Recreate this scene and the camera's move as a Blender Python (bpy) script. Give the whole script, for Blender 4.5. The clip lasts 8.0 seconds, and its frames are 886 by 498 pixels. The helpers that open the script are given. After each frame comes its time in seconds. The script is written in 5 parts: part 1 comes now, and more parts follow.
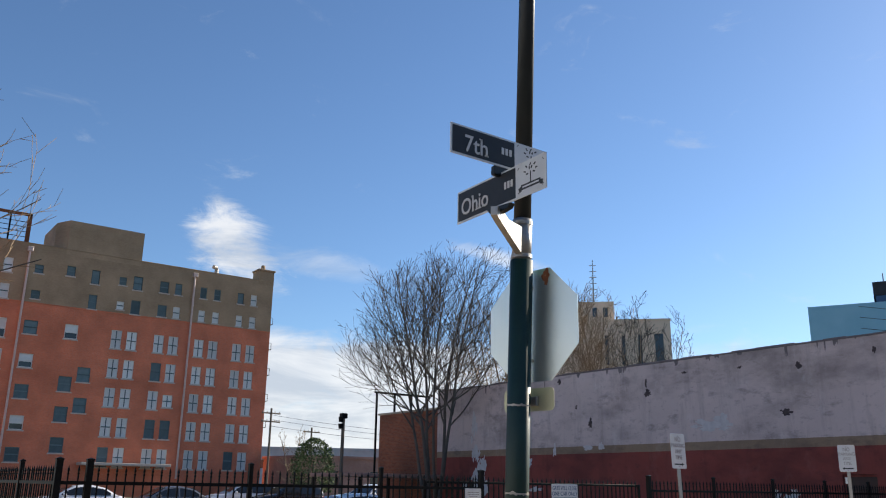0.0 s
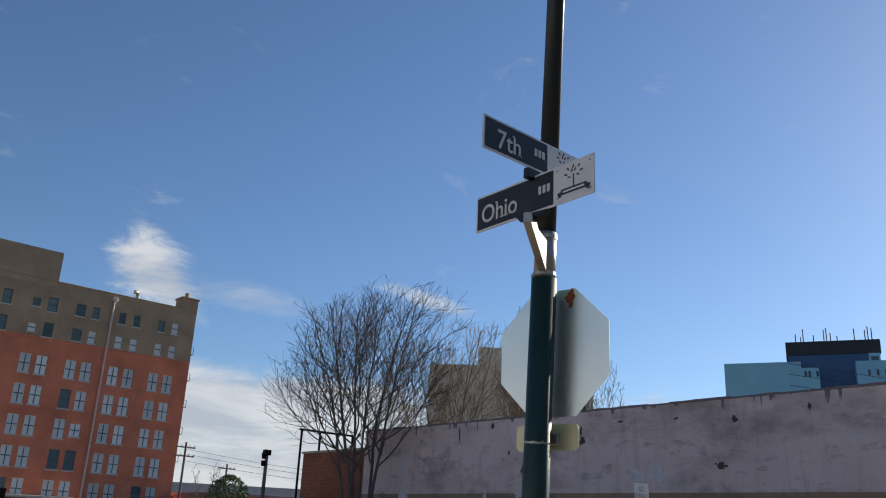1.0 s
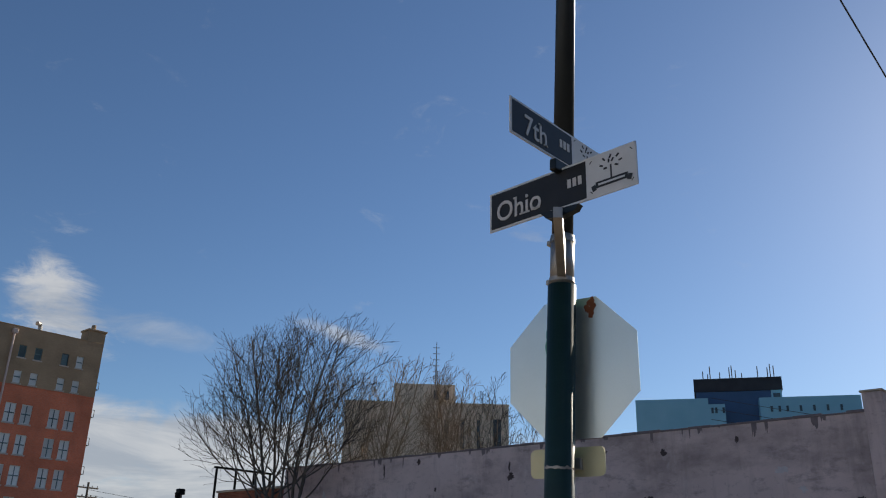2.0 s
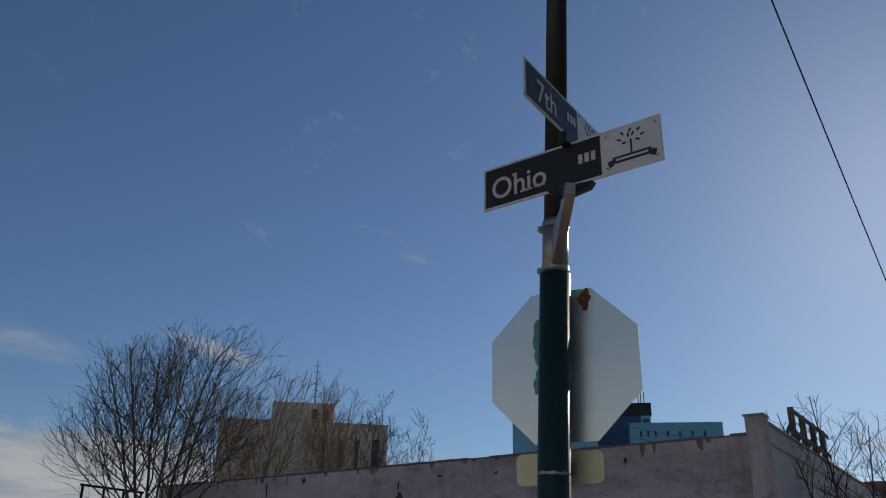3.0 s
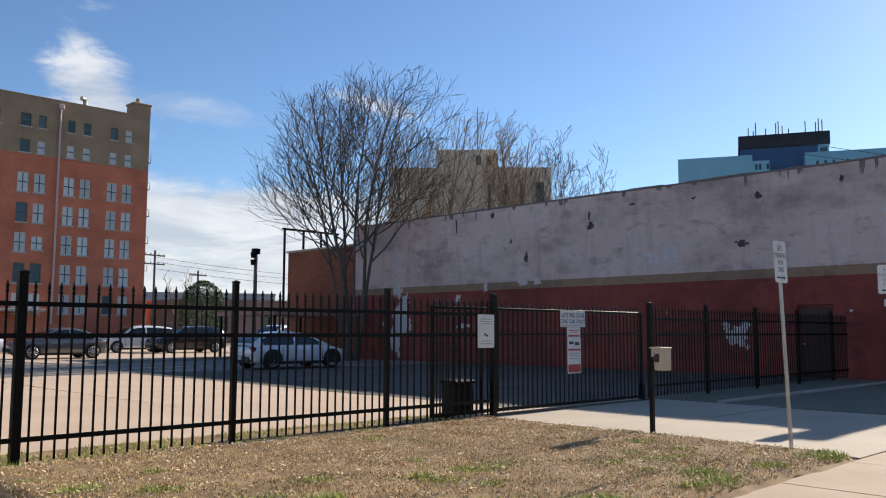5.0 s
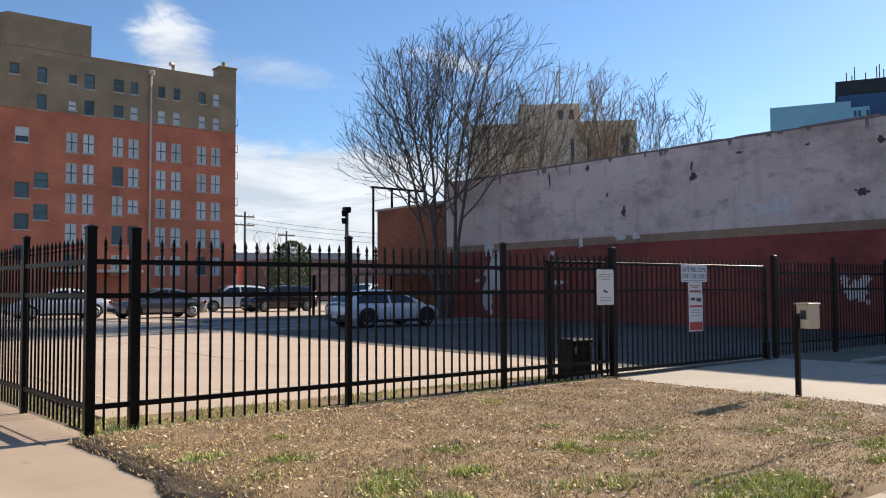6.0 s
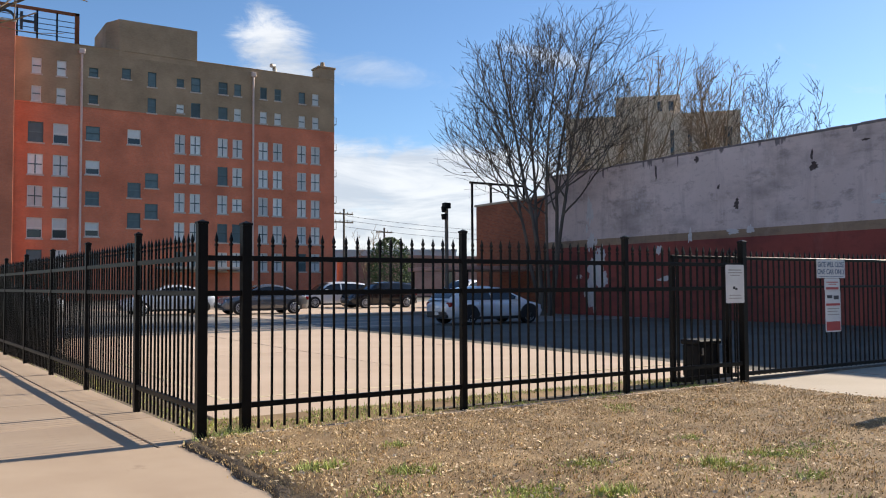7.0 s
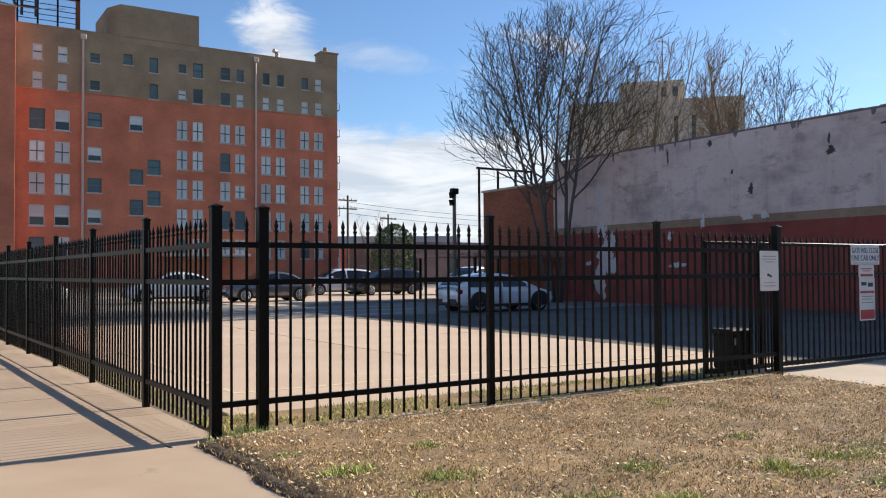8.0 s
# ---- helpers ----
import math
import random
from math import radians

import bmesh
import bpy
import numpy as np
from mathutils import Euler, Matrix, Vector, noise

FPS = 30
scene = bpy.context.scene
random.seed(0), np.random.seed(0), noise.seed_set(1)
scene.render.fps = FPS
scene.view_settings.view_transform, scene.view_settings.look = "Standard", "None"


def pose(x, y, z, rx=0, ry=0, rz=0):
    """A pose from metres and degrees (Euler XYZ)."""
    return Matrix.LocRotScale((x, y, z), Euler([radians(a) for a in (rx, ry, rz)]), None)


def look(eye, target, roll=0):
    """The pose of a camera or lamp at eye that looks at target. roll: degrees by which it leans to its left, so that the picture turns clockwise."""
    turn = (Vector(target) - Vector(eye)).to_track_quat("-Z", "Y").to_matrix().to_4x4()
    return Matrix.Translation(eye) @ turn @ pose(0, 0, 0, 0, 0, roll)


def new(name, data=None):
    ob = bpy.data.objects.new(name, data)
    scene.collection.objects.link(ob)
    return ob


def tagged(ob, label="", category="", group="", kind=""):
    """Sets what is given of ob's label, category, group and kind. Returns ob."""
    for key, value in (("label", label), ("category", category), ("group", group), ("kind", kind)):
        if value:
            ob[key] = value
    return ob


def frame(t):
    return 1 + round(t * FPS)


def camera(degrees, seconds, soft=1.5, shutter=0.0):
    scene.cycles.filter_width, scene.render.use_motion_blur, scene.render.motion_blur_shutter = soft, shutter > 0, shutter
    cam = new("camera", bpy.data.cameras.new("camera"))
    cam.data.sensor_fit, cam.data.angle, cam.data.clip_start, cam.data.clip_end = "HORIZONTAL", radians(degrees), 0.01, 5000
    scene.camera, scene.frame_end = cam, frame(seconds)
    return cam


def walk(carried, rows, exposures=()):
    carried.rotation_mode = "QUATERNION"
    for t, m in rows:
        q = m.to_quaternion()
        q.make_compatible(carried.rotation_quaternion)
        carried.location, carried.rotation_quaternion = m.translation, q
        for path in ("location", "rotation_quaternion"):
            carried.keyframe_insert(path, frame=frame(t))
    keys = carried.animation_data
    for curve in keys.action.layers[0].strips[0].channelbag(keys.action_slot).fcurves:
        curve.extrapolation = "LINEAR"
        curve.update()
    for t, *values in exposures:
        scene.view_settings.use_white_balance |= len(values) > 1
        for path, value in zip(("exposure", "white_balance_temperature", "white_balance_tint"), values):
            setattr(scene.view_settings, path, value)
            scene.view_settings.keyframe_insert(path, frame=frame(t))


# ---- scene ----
cam = camera(55.7, 8.0, soft=1.1)
PATH = [
    (0, (-2.799, -12.804, 1.655), (-1.667, -11.247, 2.199), 0.9),
    (0.5, (-2.777, -12.325, 1.653), (-1.614, -10.816, 2.263), 1.5),
    (1, (-2.772, -11.909, 1.658), (-1.528, -10.48, 2.3), 2.7),
    (1.5, (-2.793, -11.528, 1.658), (-1.449, -10.206, 2.326), 1.8),
    (2, (-2.737, -11.138, 1.64), (-1.375, -9.867, 2.369), 1.6),
    (2.2, (-2.726, -10.984, 1.628), (-1.32, -9.763, 2.357), 1.5),
    (3.3, (-2.599, -10.202, 1.603), (-1.074, -9.177, 2.394), 1.1),
    (3.5, (-2.563, -10.052, 1.584), (-1.034, -9.028, 2.366), 1.2),
    (4, (-2.574, -9.692, 1.529), (-0.999, -8.613, 2.125), 0.3),
    (4.5, (-2.627, -9.322, 1.437), (-1.107, -8.051, 1.707), -0.0),
    (5, (-2.508, -8.966, 1.364), (-1.109, -7.55, 1.558), 0.2),
    (5.2, (-2.473, -8.789, 1.353), (-1.125, -7.319, 1.496), 0.5),
    (6.3, (-2.326, -7.916, 1.356), (-1.129, -6.316, 1.45), -0.6),
    (6.5, (-2.286, -7.794, 1.363), (-1.157, -6.146, 1.461), -0.7),
    (7, (-2.237, -7.524, 1.364), (-1.16, -5.841, 1.45), -0.3),
    (7.5, (-2.235, -7.237, 1.403), (-1.163, -5.55, 1.484), -0.4),
    (8, (-2.169, -6.973, 1.379), (-1.096, -5.286, 1.433), -0.4),
]
walk(cam, [(t, look(eye, target, roll)) for t, eye, target, roll in PATH],
     exposures=[(0.0, 0.85), (1.0, 0.48), (2.0, 0.18), (3.3, -0.45), (3.6, -0.5), (4.0, -0.12), (4.5, 0.48), (5.2, 0.86), (6.5, 0.95), (8.0, 0.94)])

# ---- light ----
SUN_EL, SUN_AZ = radians(25.0), radians(88.0)      # azimuth clockwise from +y
sun_to = Vector((math.sin(SUN_AZ) * math.cos(SUN_EL), math.cos(SUN_AZ) * math.cos(SUN_EL), math.sin(SUN_EL)))
sun_data = bpy.data.lights.new("sun", "SUN")
sun_data.energy, sun_data.angle, sun_data.color = 4.9, radians(0.55), (1.0, 0.9, 0.76)
sun = new("sun", sun_data)
sun.matrix_world = look((60, 2, 40), Vector((60, 2, 40)) - sun_to)

world = bpy.data.worlds.new("world")
scene.world = world
world.use_nodes = True
wn, wl = world.node_tree.nodes, world.node_tree.links
wn.clear()


def wnode(kind, **sets):
    n = wn.new(kind)
    for k, v in sets.items():
        if k in n.inputs:
            n.inputs[k].default_value = v
    return n


def wmath(op, a, b=None, c=None):
    n = wn.new("ShaderNodeMath")
    n.operation = op
    for i, v in enumerate((a, b, c)):
        if v is None:
            continue
        if isinstance(v, (int, float)):
            n.inputs[i].default_value = v
        else:
            wl.new(v, n.inputs[i])
    return n.outputs[0]


def wramp(value, lo, hi):
    n = wn.new("ShaderNodeMapRange")
    n.interpolation_type = "SMOOTHSTEP"
    wl.new(value, n.inputs[0])
    n.inputs[1].default_value, n.inputs[2].default_value = lo, hi
    return n.outputs[0]


sky = wn.new("ShaderNodeTexSky")
sky.sky_type, sky.sun_disc = "NISHITA", False
sky.sun_elevation, sky.sun_rotation = SUN_EL, SUN_AZ
sky.altitude, sky.air_density, sky.dust_density, sky.ozone_density = 300, 1.0, 0.28, 5.3
coord = wn.new("ShaderNodeTexCoord")
sep = wn.new("ShaderNodeSeparateXYZ")
wl.new(coord.outputs["Generated"], sep.inputs[0])
DX, DY, DZ = sep.outputs
azim = wmath("MULTIPLY", wmath("ARCTAN2", DX, DY), 180 / math.pi)
elev = wmath("MULTIPLY", wmath("ARCSINE", DZ), 180 / math.pi)


def cloud_noise(scale_az, scale_el, seed, detail=8.0, rough=0.62):
    c = wn.new("ShaderNodeCombineXYZ")
    wl.new(wmath("MULTIPLY", azim, scale_az), c.inputs[0])
    wl.new(wmath("MULTIPLY", elev, scale_el), c.inputs[1])
    c.inputs[2].default_value = seed
    n = wnode("ShaderNodeTexNoise", Scale=1.0, Detail=detail, Roughness=rough, Distortion=0.5)
    wl.new(c.outputs[0], n.inputs["Vector"])
    return n.outputs["Fac"]


def blob(az, el, raz, rel, slope=0.0):
    """A soft patch of sky round a direction, in degrees."""
    u = wmath("DIVIDE", wmath("SUBTRACT", azim, az), raz)
    lift = wmath("MULTIPLY", wmath("SUBTRACT", azim, az), slope)
    v = wmath("DIVIDE", wmath("SUBTRACT", wmath("SUBTRACT", elev, el), lift), rel)
    r = wmath("SQRT", wmath("ADD", wmath("MULTIPLY", u, u), wmath("MULTIPLY", v, v)))
    return wramp(r, 1.0, 0.0)


fluff = cloud_noise(0.16, 0.32, 3.1)
wisp = cloud_noise(0.22, 0.55, 8.3, 10.0, 0.66)
bank_mask = wmath("MULTIPLY", wramp(elev, 12.0, 7.5), wmath("ADD", wmath("MULTIPLY", blob(27, 3, 26, 60), 0.75), 0.36))
bank = wramp(wmath("ADD", fluff, wmath("MULTIPLY", bank_mask, 0.5)), 0.6, 0.98)
puff = wramp(wmath("ADD", wisp, wmath("MULTIPLY", blob(21.6, 15.2, 7.4, 5.4, -0.45), 0.66)), 0.76, 1.16)
tail = wramp(wmath("ADD", wisp, wmath("MULTIPLY", blob(27.0, 14.6, 15.0, 2.2, -0.12), 0.58)), 0.74, 1.3)
lone = wramp(wmath("ADD", wisp, wmath("MULTIPLY", blob(40.0, 15.2, 8.0, 1.5, -0.25), 0.62)), 0.82, 1.25)
cover = wmath("MAXIMUM", wmath("MAXIMUM", bank, puff), wmath("MAXIMUM", wmath("MULTIPLY", tail, 0.45), wmath("MULTIPLY", lone, 0.7)))
cover = wmath("MULTIPLY", cover, wramp(DZ, -0.02, 0.01))
sky_gain = wnode("ShaderNodeMix")
sky_gain.data_type, sky_gain.blend_type = "RGBA", "MIX"
wl.new(wmath("MULTIPLY", cover, 0.9), sky_gain.inputs[0])
wl.new(sky.outputs[0], sky_gain.inputs[6])
cloud_tone = wnode("ShaderNodeMix")
cloud_tone.data_type = "RGBA"
wl.new(wramp(cloud_noise(0.1, 0.5, 15.0, 6.0, 0.6), 0.36, 0.62), cloud_tone.inputs[0])
cloud_tone.inputs[6].default_value, cloud_tone.inputs[7].default_value = (4.1, 4.45, 5.0, 1), (6.2, 6.3, 6.45, 1)
wl.new(cloud_tone.outputs[2], sky_gain.inputs[7])
back = wnode("ShaderNodeBackground", Strength=0.083)
wl.new(sky_gain.outputs[2], back.inputs["Color"])
wout = wn.new("ShaderNodeOutputWorld")
wl.new(back.outputs[0], wout.inputs["Surface"])

# ---- materials ----
def surf(name, a, b, scale=4.0, rough=0.8, bump=0.15, fine=60.0, metal=0.0, spots=None, spot_at=0.62, spot_scale=1.2,
         stretch=(1, 1, 1), vary=0.0, spec=0.3, coat=0.0, gen=False):
    """A surface of two tones in large patches and fine grain, with optional worn spots of a third tone."""
    m = bpy.data.materials.new(name)
    m.use_nodes = True
    n, l = m.node_tree.nodes, m.node_tree.links
    p = n["Principled BSDF"]
    p.inputs["Roughness"].default_value, p.inputs["Metallic"].default_value = rough, metal
    p.inputs["Specular IOR Level"].default_value = spec
    p.inputs["Coat Weight"].default_value = coat
    tc, mp = n.new("ShaderNodeTexCoord"), n.new("ShaderNodeMapping")
    l.new(tc.outputs["Object"], mp.inputs[0])
    mp.inputs["Scale"].default_value = stretch
    big, small = n.new("ShaderNodeTexNoise"), n.new("ShaderNodeTexNoise")
    for t, s, d in ((big, scale, 6), (small, fine, 3)):
        t.inputs["Scale"].default_value, t.inputs["Detail"].default_value = s, d
        l.new(mp.outputs[0], t.inputs["Vector"])
    mixf = n.new("ShaderNodeMath")
    mixf.operation = "MULTIPLY_ADD"
    l.new(small.outputs["Fac"], mixf.inputs[0])
    mixf.inputs[1].default_value = 0.45
    half = n.new("ShaderNodeMath")
    half.operation = "MULTIPLY_ADD"
    l.new(big.outputs["Fac"], half.inputs[0])
    half.inputs[1].default_value, half.inputs[2].default_value = 1.7, -0.58
    l.new(half.outputs[0], mixf.inputs[2])
    mix = n.new("ShaderNodeMix")
    mix.data_type = "RGBA"
    l.new(mixf.outputs[0], mix.inputs[0])
    mix.inputs[6].default_value, mix.inputs[7].default_value = (*a, 1), (*b, 1)
    out = mix.outputs[2]
    if spots:
        sn, sr, sm = n.new("ShaderNodeTexNoise"), n.new("ShaderNodeMapRange"), n.new("ShaderNodeMix")
        sn.inputs["Scale"].default_value, sn.inputs["Detail"].default_value, sn.inputs["Roughness"].default_value = spot_scale, 9, 0.65
        l.new(mp.outputs[0], sn.inputs["Vector"])
        l.new(sn.outputs["Fac"], sr.inputs[0])
        sr.inputs[1].default_value, sr.inputs[2].default_value = spot_at, spot_at + 0.08
        sm.data_type = "RGBA"
        l.new(sr.outputs[0], sm.inputs[0])
        l.new(out, sm.inputs[6])
        sm.inputs[7].default_value = (*spots, 1)
        out = sm.outputs[2]
    if vary:
        oi, hs, mr = n.new("ShaderNodeObjectInfo"), n.new("ShaderNodeHueSaturation"), n.new("ShaderNodeMapRange")
        l.new(oi.outputs["Random"], mr.inputs[0])
        mr.inputs[3].default_value, mr.inputs[4].default_value = 1 - vary, 1 + vary
        l.new(mr.outputs[0], hs.inputs["Value"])
        l.new(out, hs.inputs["Color"])
        out = hs.outputs[0]
    l.new(out, p.inputs["Base Color"])
    if bump:
        bp = n.new("ShaderNodeBump")
        bp.inputs["Strength"].default_value, bp.inputs["Distance"].default_value = bump, 0.02
        l.new(mixf.outputs[0], bp.inputs["Height"])
        l.new(bp.outputs[0], p.inputs["Normal"])
    return m


def island(m, spread=0.5):
    """Let each loose piece of a joined mesh differ in brightness."""
    n, l = m.node_tree.nodes, m.node_tree.links
    p = n["Principled BSDF"]
    src = p.inputs["Base Color"].links[0].from_socket
    g, mr, hs = n.new("ShaderNodeNewGeometry"), n.new("ShaderNodeMapRange"), n.new("ShaderNodeHueSaturation")
    l.new(g.outputs["Random Per Island"], mr.inputs[0])
    mr.inputs[3].default_value, mr.inputs[4].default_value = 1 - spread, 1 + spread
    l.new(mr.outputs[0], hs.inputs["Value"])
    l.new(src, hs.inputs["Color"])
    l.new(hs.outputs[0], p.inputs["Base Color"])
    return m


def brickwork(name, a, b, mortar, bw=0.215, bh=0.075, rough=0.85, axis="XZ", tint=None, bump=0.4):
    m = bpy.data.materials.new(name)
    m.use_nodes = True
    n, l = m.node_tree.nodes, m.node_tree.links
    p = n["Principled BSDF"]
    p.inputs["Roughness"].default_value = rough
    p.inputs["Specular IOR Level"].default_value = 0.2
    tc, sp, cb = n.new("ShaderNodeTexCoord"), n.new("ShaderNodeSeparateXYZ"), n.new("ShaderNodeCombineXYZ")
    l.new(tc.outputs["Object"], sp.inputs[0])
    ad = n.new("ShaderNodeMath")
    l.new(sp.outputs[0], ad.inputs[0])
    l.new(sp.outputs[1], ad.inputs[1])
    l.new(ad.outputs[0], cb.inputs[0])
    l.new(sp.outputs[2], cb.inputs[1])
    br, nz = n.new("ShaderNodeTexBrick"), n.new("ShaderNodeTexNoise")
    l.new(cb.outputs[0], br.inputs["Vector"])
    br.inputs["Scale"].default_value = 1.0
    br.inputs["Brick Width"].default_value, br.inputs["Row Height"].default_value, br.inputs["Mortar Size"].default_value = bw, bh, 0.006
    br.inputs["Color1"].default_value, br.inputs["Color2"].default_value, br.inputs["Mortar"].default_value = (*a, 1), (*b, 1), (*mortar, 1)
    nz.inputs["Scale"].default_value, nz.inputs["Detail"].default_value = 0.35, 7
    l.new(tc.outputs["Object"], nz.inputs["Vector"])
    hs, mr = n.new("ShaderNodeHueSaturation"), n.new("ShaderNodeMapRange")
    l.new(nz.outputs["Fac"], mr.inputs[0])
    mr.inputs[1].default_value, mr.inputs[2].default_value = 0.3, 0.7
    mr.inputs[3].default_value, mr.inputs[4].default_value = 0.78, 1.2
    l.new(mr.outputs[0], hs.inputs["Value"])
    l.new(br.outputs["Color"], hs.inputs["Color"])
    l.new(hs.outputs[0], p.inputs["Base Color"])
    bp = n.new("ShaderNodeBump")
    bp.inputs["Strength"].default_value, bp.inputs["Distance"].default_value = bump, 0.01
    l.new(br.outputs["Fac"], bp.inputs["Height"])
    bp.invert = True
    l.new(bp.outputs[0], p.inputs["Normal"])
    return m


def plain(name, c, rough=0.5, metal=0.0, spec=0.5):
    m = bpy.data.materials.new(name)
    m.use_nodes = True
    p = m.node_tree.nodes["Principled BSDF"]
    p.inputs["Base Color"].default_value, p.inputs["Roughness"].default_value = (*c, 1), rough
    p.inputs["Metallic"].default_value, p.inputs["Specular IOR Level"].default_value = metal, spec
    return m


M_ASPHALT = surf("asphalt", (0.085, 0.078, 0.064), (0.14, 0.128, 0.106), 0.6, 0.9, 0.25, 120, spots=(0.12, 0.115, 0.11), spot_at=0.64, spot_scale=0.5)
M_LANE = surf("worn_lane_asphalt", (0.19, 0.175, 0.155), (0.27, 0.25, 0.225), 0.5, 0.9, 0.2, 110, spots=(0.1, 0.095, 0.085), spot_at=0.6, spot_scale=0.35)
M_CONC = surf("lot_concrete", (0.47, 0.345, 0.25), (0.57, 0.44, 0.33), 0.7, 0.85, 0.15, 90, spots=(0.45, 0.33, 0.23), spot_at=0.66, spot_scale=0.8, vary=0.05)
M_WALK = surf("sidewalk_concrete", (0.36, 0.26, 0.18), (0.46, 0.35, 0.25), 1.1, 0.88, 0.18, 110, spots=(0.28, 0.2, 0.14), spot_at=0.62, spot_scale=1.4, vary=0.07)
M_DRIVE = surf("driveway_concrete", (0.4, 0.33, 0.25), (0.5, 0.42, 0.33), 0.8, 0.88, 0.18, 110, spots=(0.27, 0.25, 0.23), spot_at=0.63, vary=0.05)
# yard tone lowered: the wall's shade is put into the base colour
M_YARD_SHADE = surf("yard_paving_shade", (0.13, 0.12, 0.085), (0.19, 0.175, 0.13), 0.7, 0.9, 0.2, 100, spots=(0.09, 0.1, 0.07), spot_at=0.6)
M_KERB = surf("kerb_concrete", (0.3, 0.26, 0.21), (0.46, 0.4, 0.33), 2.0, 0.9, 0.3, 90, spots=(0.16, 0.13, 0.1), spot_at=0.62)
M_SOIL = surf("lawn_soil", (0.15, 0.095, 0.05), (0.36, 0.24, 0.12), 2.4, 0.95, 0.7, 70, spots=(0.1, 0.12, 0.04), spot_at=0.64, spot_scale=0.7)
# lawn edge soil, darker than the lawn to carry the edge's shadow
M_EDGE = surf("shade_edge_soil", (0.055, 0.04, 0.026), (0.13, 0.092, 0.058), 9, 0.95, 0.8, 60)
M_DIRT = surf("dirt_verge", (0.13, 0.1, 0.07), (0.22, 0.17, 0.11), 2.0, 0.95, 0.5, 60, spots=(0.09, 0.12, 0.04), spot_at=0.58, spot_scale=1.6)
M_GRASS = island(surf("dry_grass", (0.44, 0.3, 0.145), (0.7, 0.53, 0.28), 1.6, 0.9, 0, 30), 0.85)
M_GREEN = island(surf("green_grass", (0.33, 0.37, 0.09), (0.52, 0.56, 0.19), 3, 0.85, 0, 30), 0.45)
M_LITTER = island(surf("fallen_leaf", (0.55, 0.4, 0.24), (0.78, 0.62, 0.42), 3, 0.9, 0, 30, spec=0.1), 0.5)
M_IRON = surf("black_painted_iron", (0.004, 0.004, 0.004), (0.009, 0.0085, 0.008), 8, 0.42, 0.06, 120, spec=0.12)
M_GREENPOLE = surf("green_painted_steel", (0.006, 0.026, 0.02), (0.01, 0.038, 0.029), 6, 0.45, 0.1, 90, spots=(0.015, 0.042, 0.034), spot_at=0.68, spec=0.4)
M_BLACKPOLE = surf("dark_painted_steel", (0.008, 0.011, 0.011), (0.014, 0.018, 0.018), 6, 0.4, 0.06, 90, spec=0.4)
M_ALU = surf("sign_back_aluminium", (0.6, 0.66, 0.62), (0.7, 0.76, 0.72), 2.5, 0.36, 0.02, 150, metal=0.9, spec=0.5)
M_PLAQUE = surf("plaque_back", (0.5, 0.47, 0.29), (0.6, 0.57, 0.38), 4, 0.45, 0.02, 150, metal=0.5)
M_RUST = surf("rust_stain", (0.16, 0.05, 0.02), (0.25, 0.1, 0.05), 20, 0.9, 0.1, 90)
M_GALV = surf("galvanised_steel", (0.32, 0.3, 0.27), (0.42, 0.4, 0.37), 12, 0.45, 0.1, 140, metal=0.75)
M_SIGNFACE = surf("street_sign_black", (0.018, 0.017, 0.016), (0.03, 0.028, 0.026), 9, 0.45, 0.02, 150, spec=0.35)
M_SIGNWHITE = surf("sign_white", (0.62, 0.62, 0.6), (0.74, 0.74, 0.72), 6, 0.5, 0.02, 120, spec=0.35)
M_SIGNINK = plain("sign_ink", (0.03, 0.03, 0.03), 0.55)
M_LETTER = plain("sign_letter_white", (0.62, 0.6, 0.56), 0.5)
M_RED_INK = plain("sign_red_ink", (0.42, 0.04, 0.035), 0.5)
M_FADED = plain("faded_sign_ink", (0.3, 0.26, 0.24), 0.6)
M_SPRAY = surf("green_overspray", (0.1, 0.3, 0.22), (0.16, 0.38, 0.29), 30, 0.6, 0.02, 120)
M_BLUE_INK = plain("sign_blue_ink", (0.03, 0.08, 0.16), 0.5)
M_BEIGE = surf("beige_enamel", (0.45, 0.4, 0.31), (0.52, 0.47, 0.38), 6, 0.5, 0.04, 100)
M_OPBOX = surf("operator_plastic", (0.006, 0.006, 0.006), (0.011, 0.011, 0.011), 5, 0.75, 0.06, 100)
M_BARK = surf("grey_bark", (0.07, 0.056, 0.045), (0.15, 0.125, 0.105), 3, 0.9, 0.5, 40, stretch=(1, 1, 0.25))
M_TWIG = surf("twig_bark", (0.035, 0.027, 0.021), (0.075, 0.058, 0.045), 2, 0.9, 0.0, 30)
M_TWIG2 = surf("dry_pod_twig", (0.19, 0.135, 0.08), (0.31, 0.22, 0.135), 2, 0.9, 0.0, 30)
M_PINE = island(surf("evergreen_foliage", (0.05, 0.075, 0.03), (0.11, 0.14, 0.055), 3, 0.85, 0.0, 30), 0.5)
M_BRICK = brickwork("hotel_red_brick", (0.64, 0.2, 0.105), (0.56, 0.168, 0.09), (0.55, 0.235, 0.16))
M_BROWN = brickwork("hotel_brown_brick", (0.38, 0.27, 0.165), (0.335, 0.235, 0.145), (0.33, 0.235, 0.155))
M_OLDBRICK = brickwork("old_orange_brick", (0.24, 0.082, 0.045), (0.165, 0.055, 0.035), (0.2, 0.12, 0.085), bump=0.6)
M_FARBRICK = brickwork("far_red_brick", (0.4, 0.22, 0.17), (0.34, 0.185, 0.145), (0.4, 0.27, 0.22))
M_STONE = surf("limestone_trim", (0.45, 0.38, 0.32), (0.55, 0.48, 0.41), 3, 0.8, 0.1, 60)
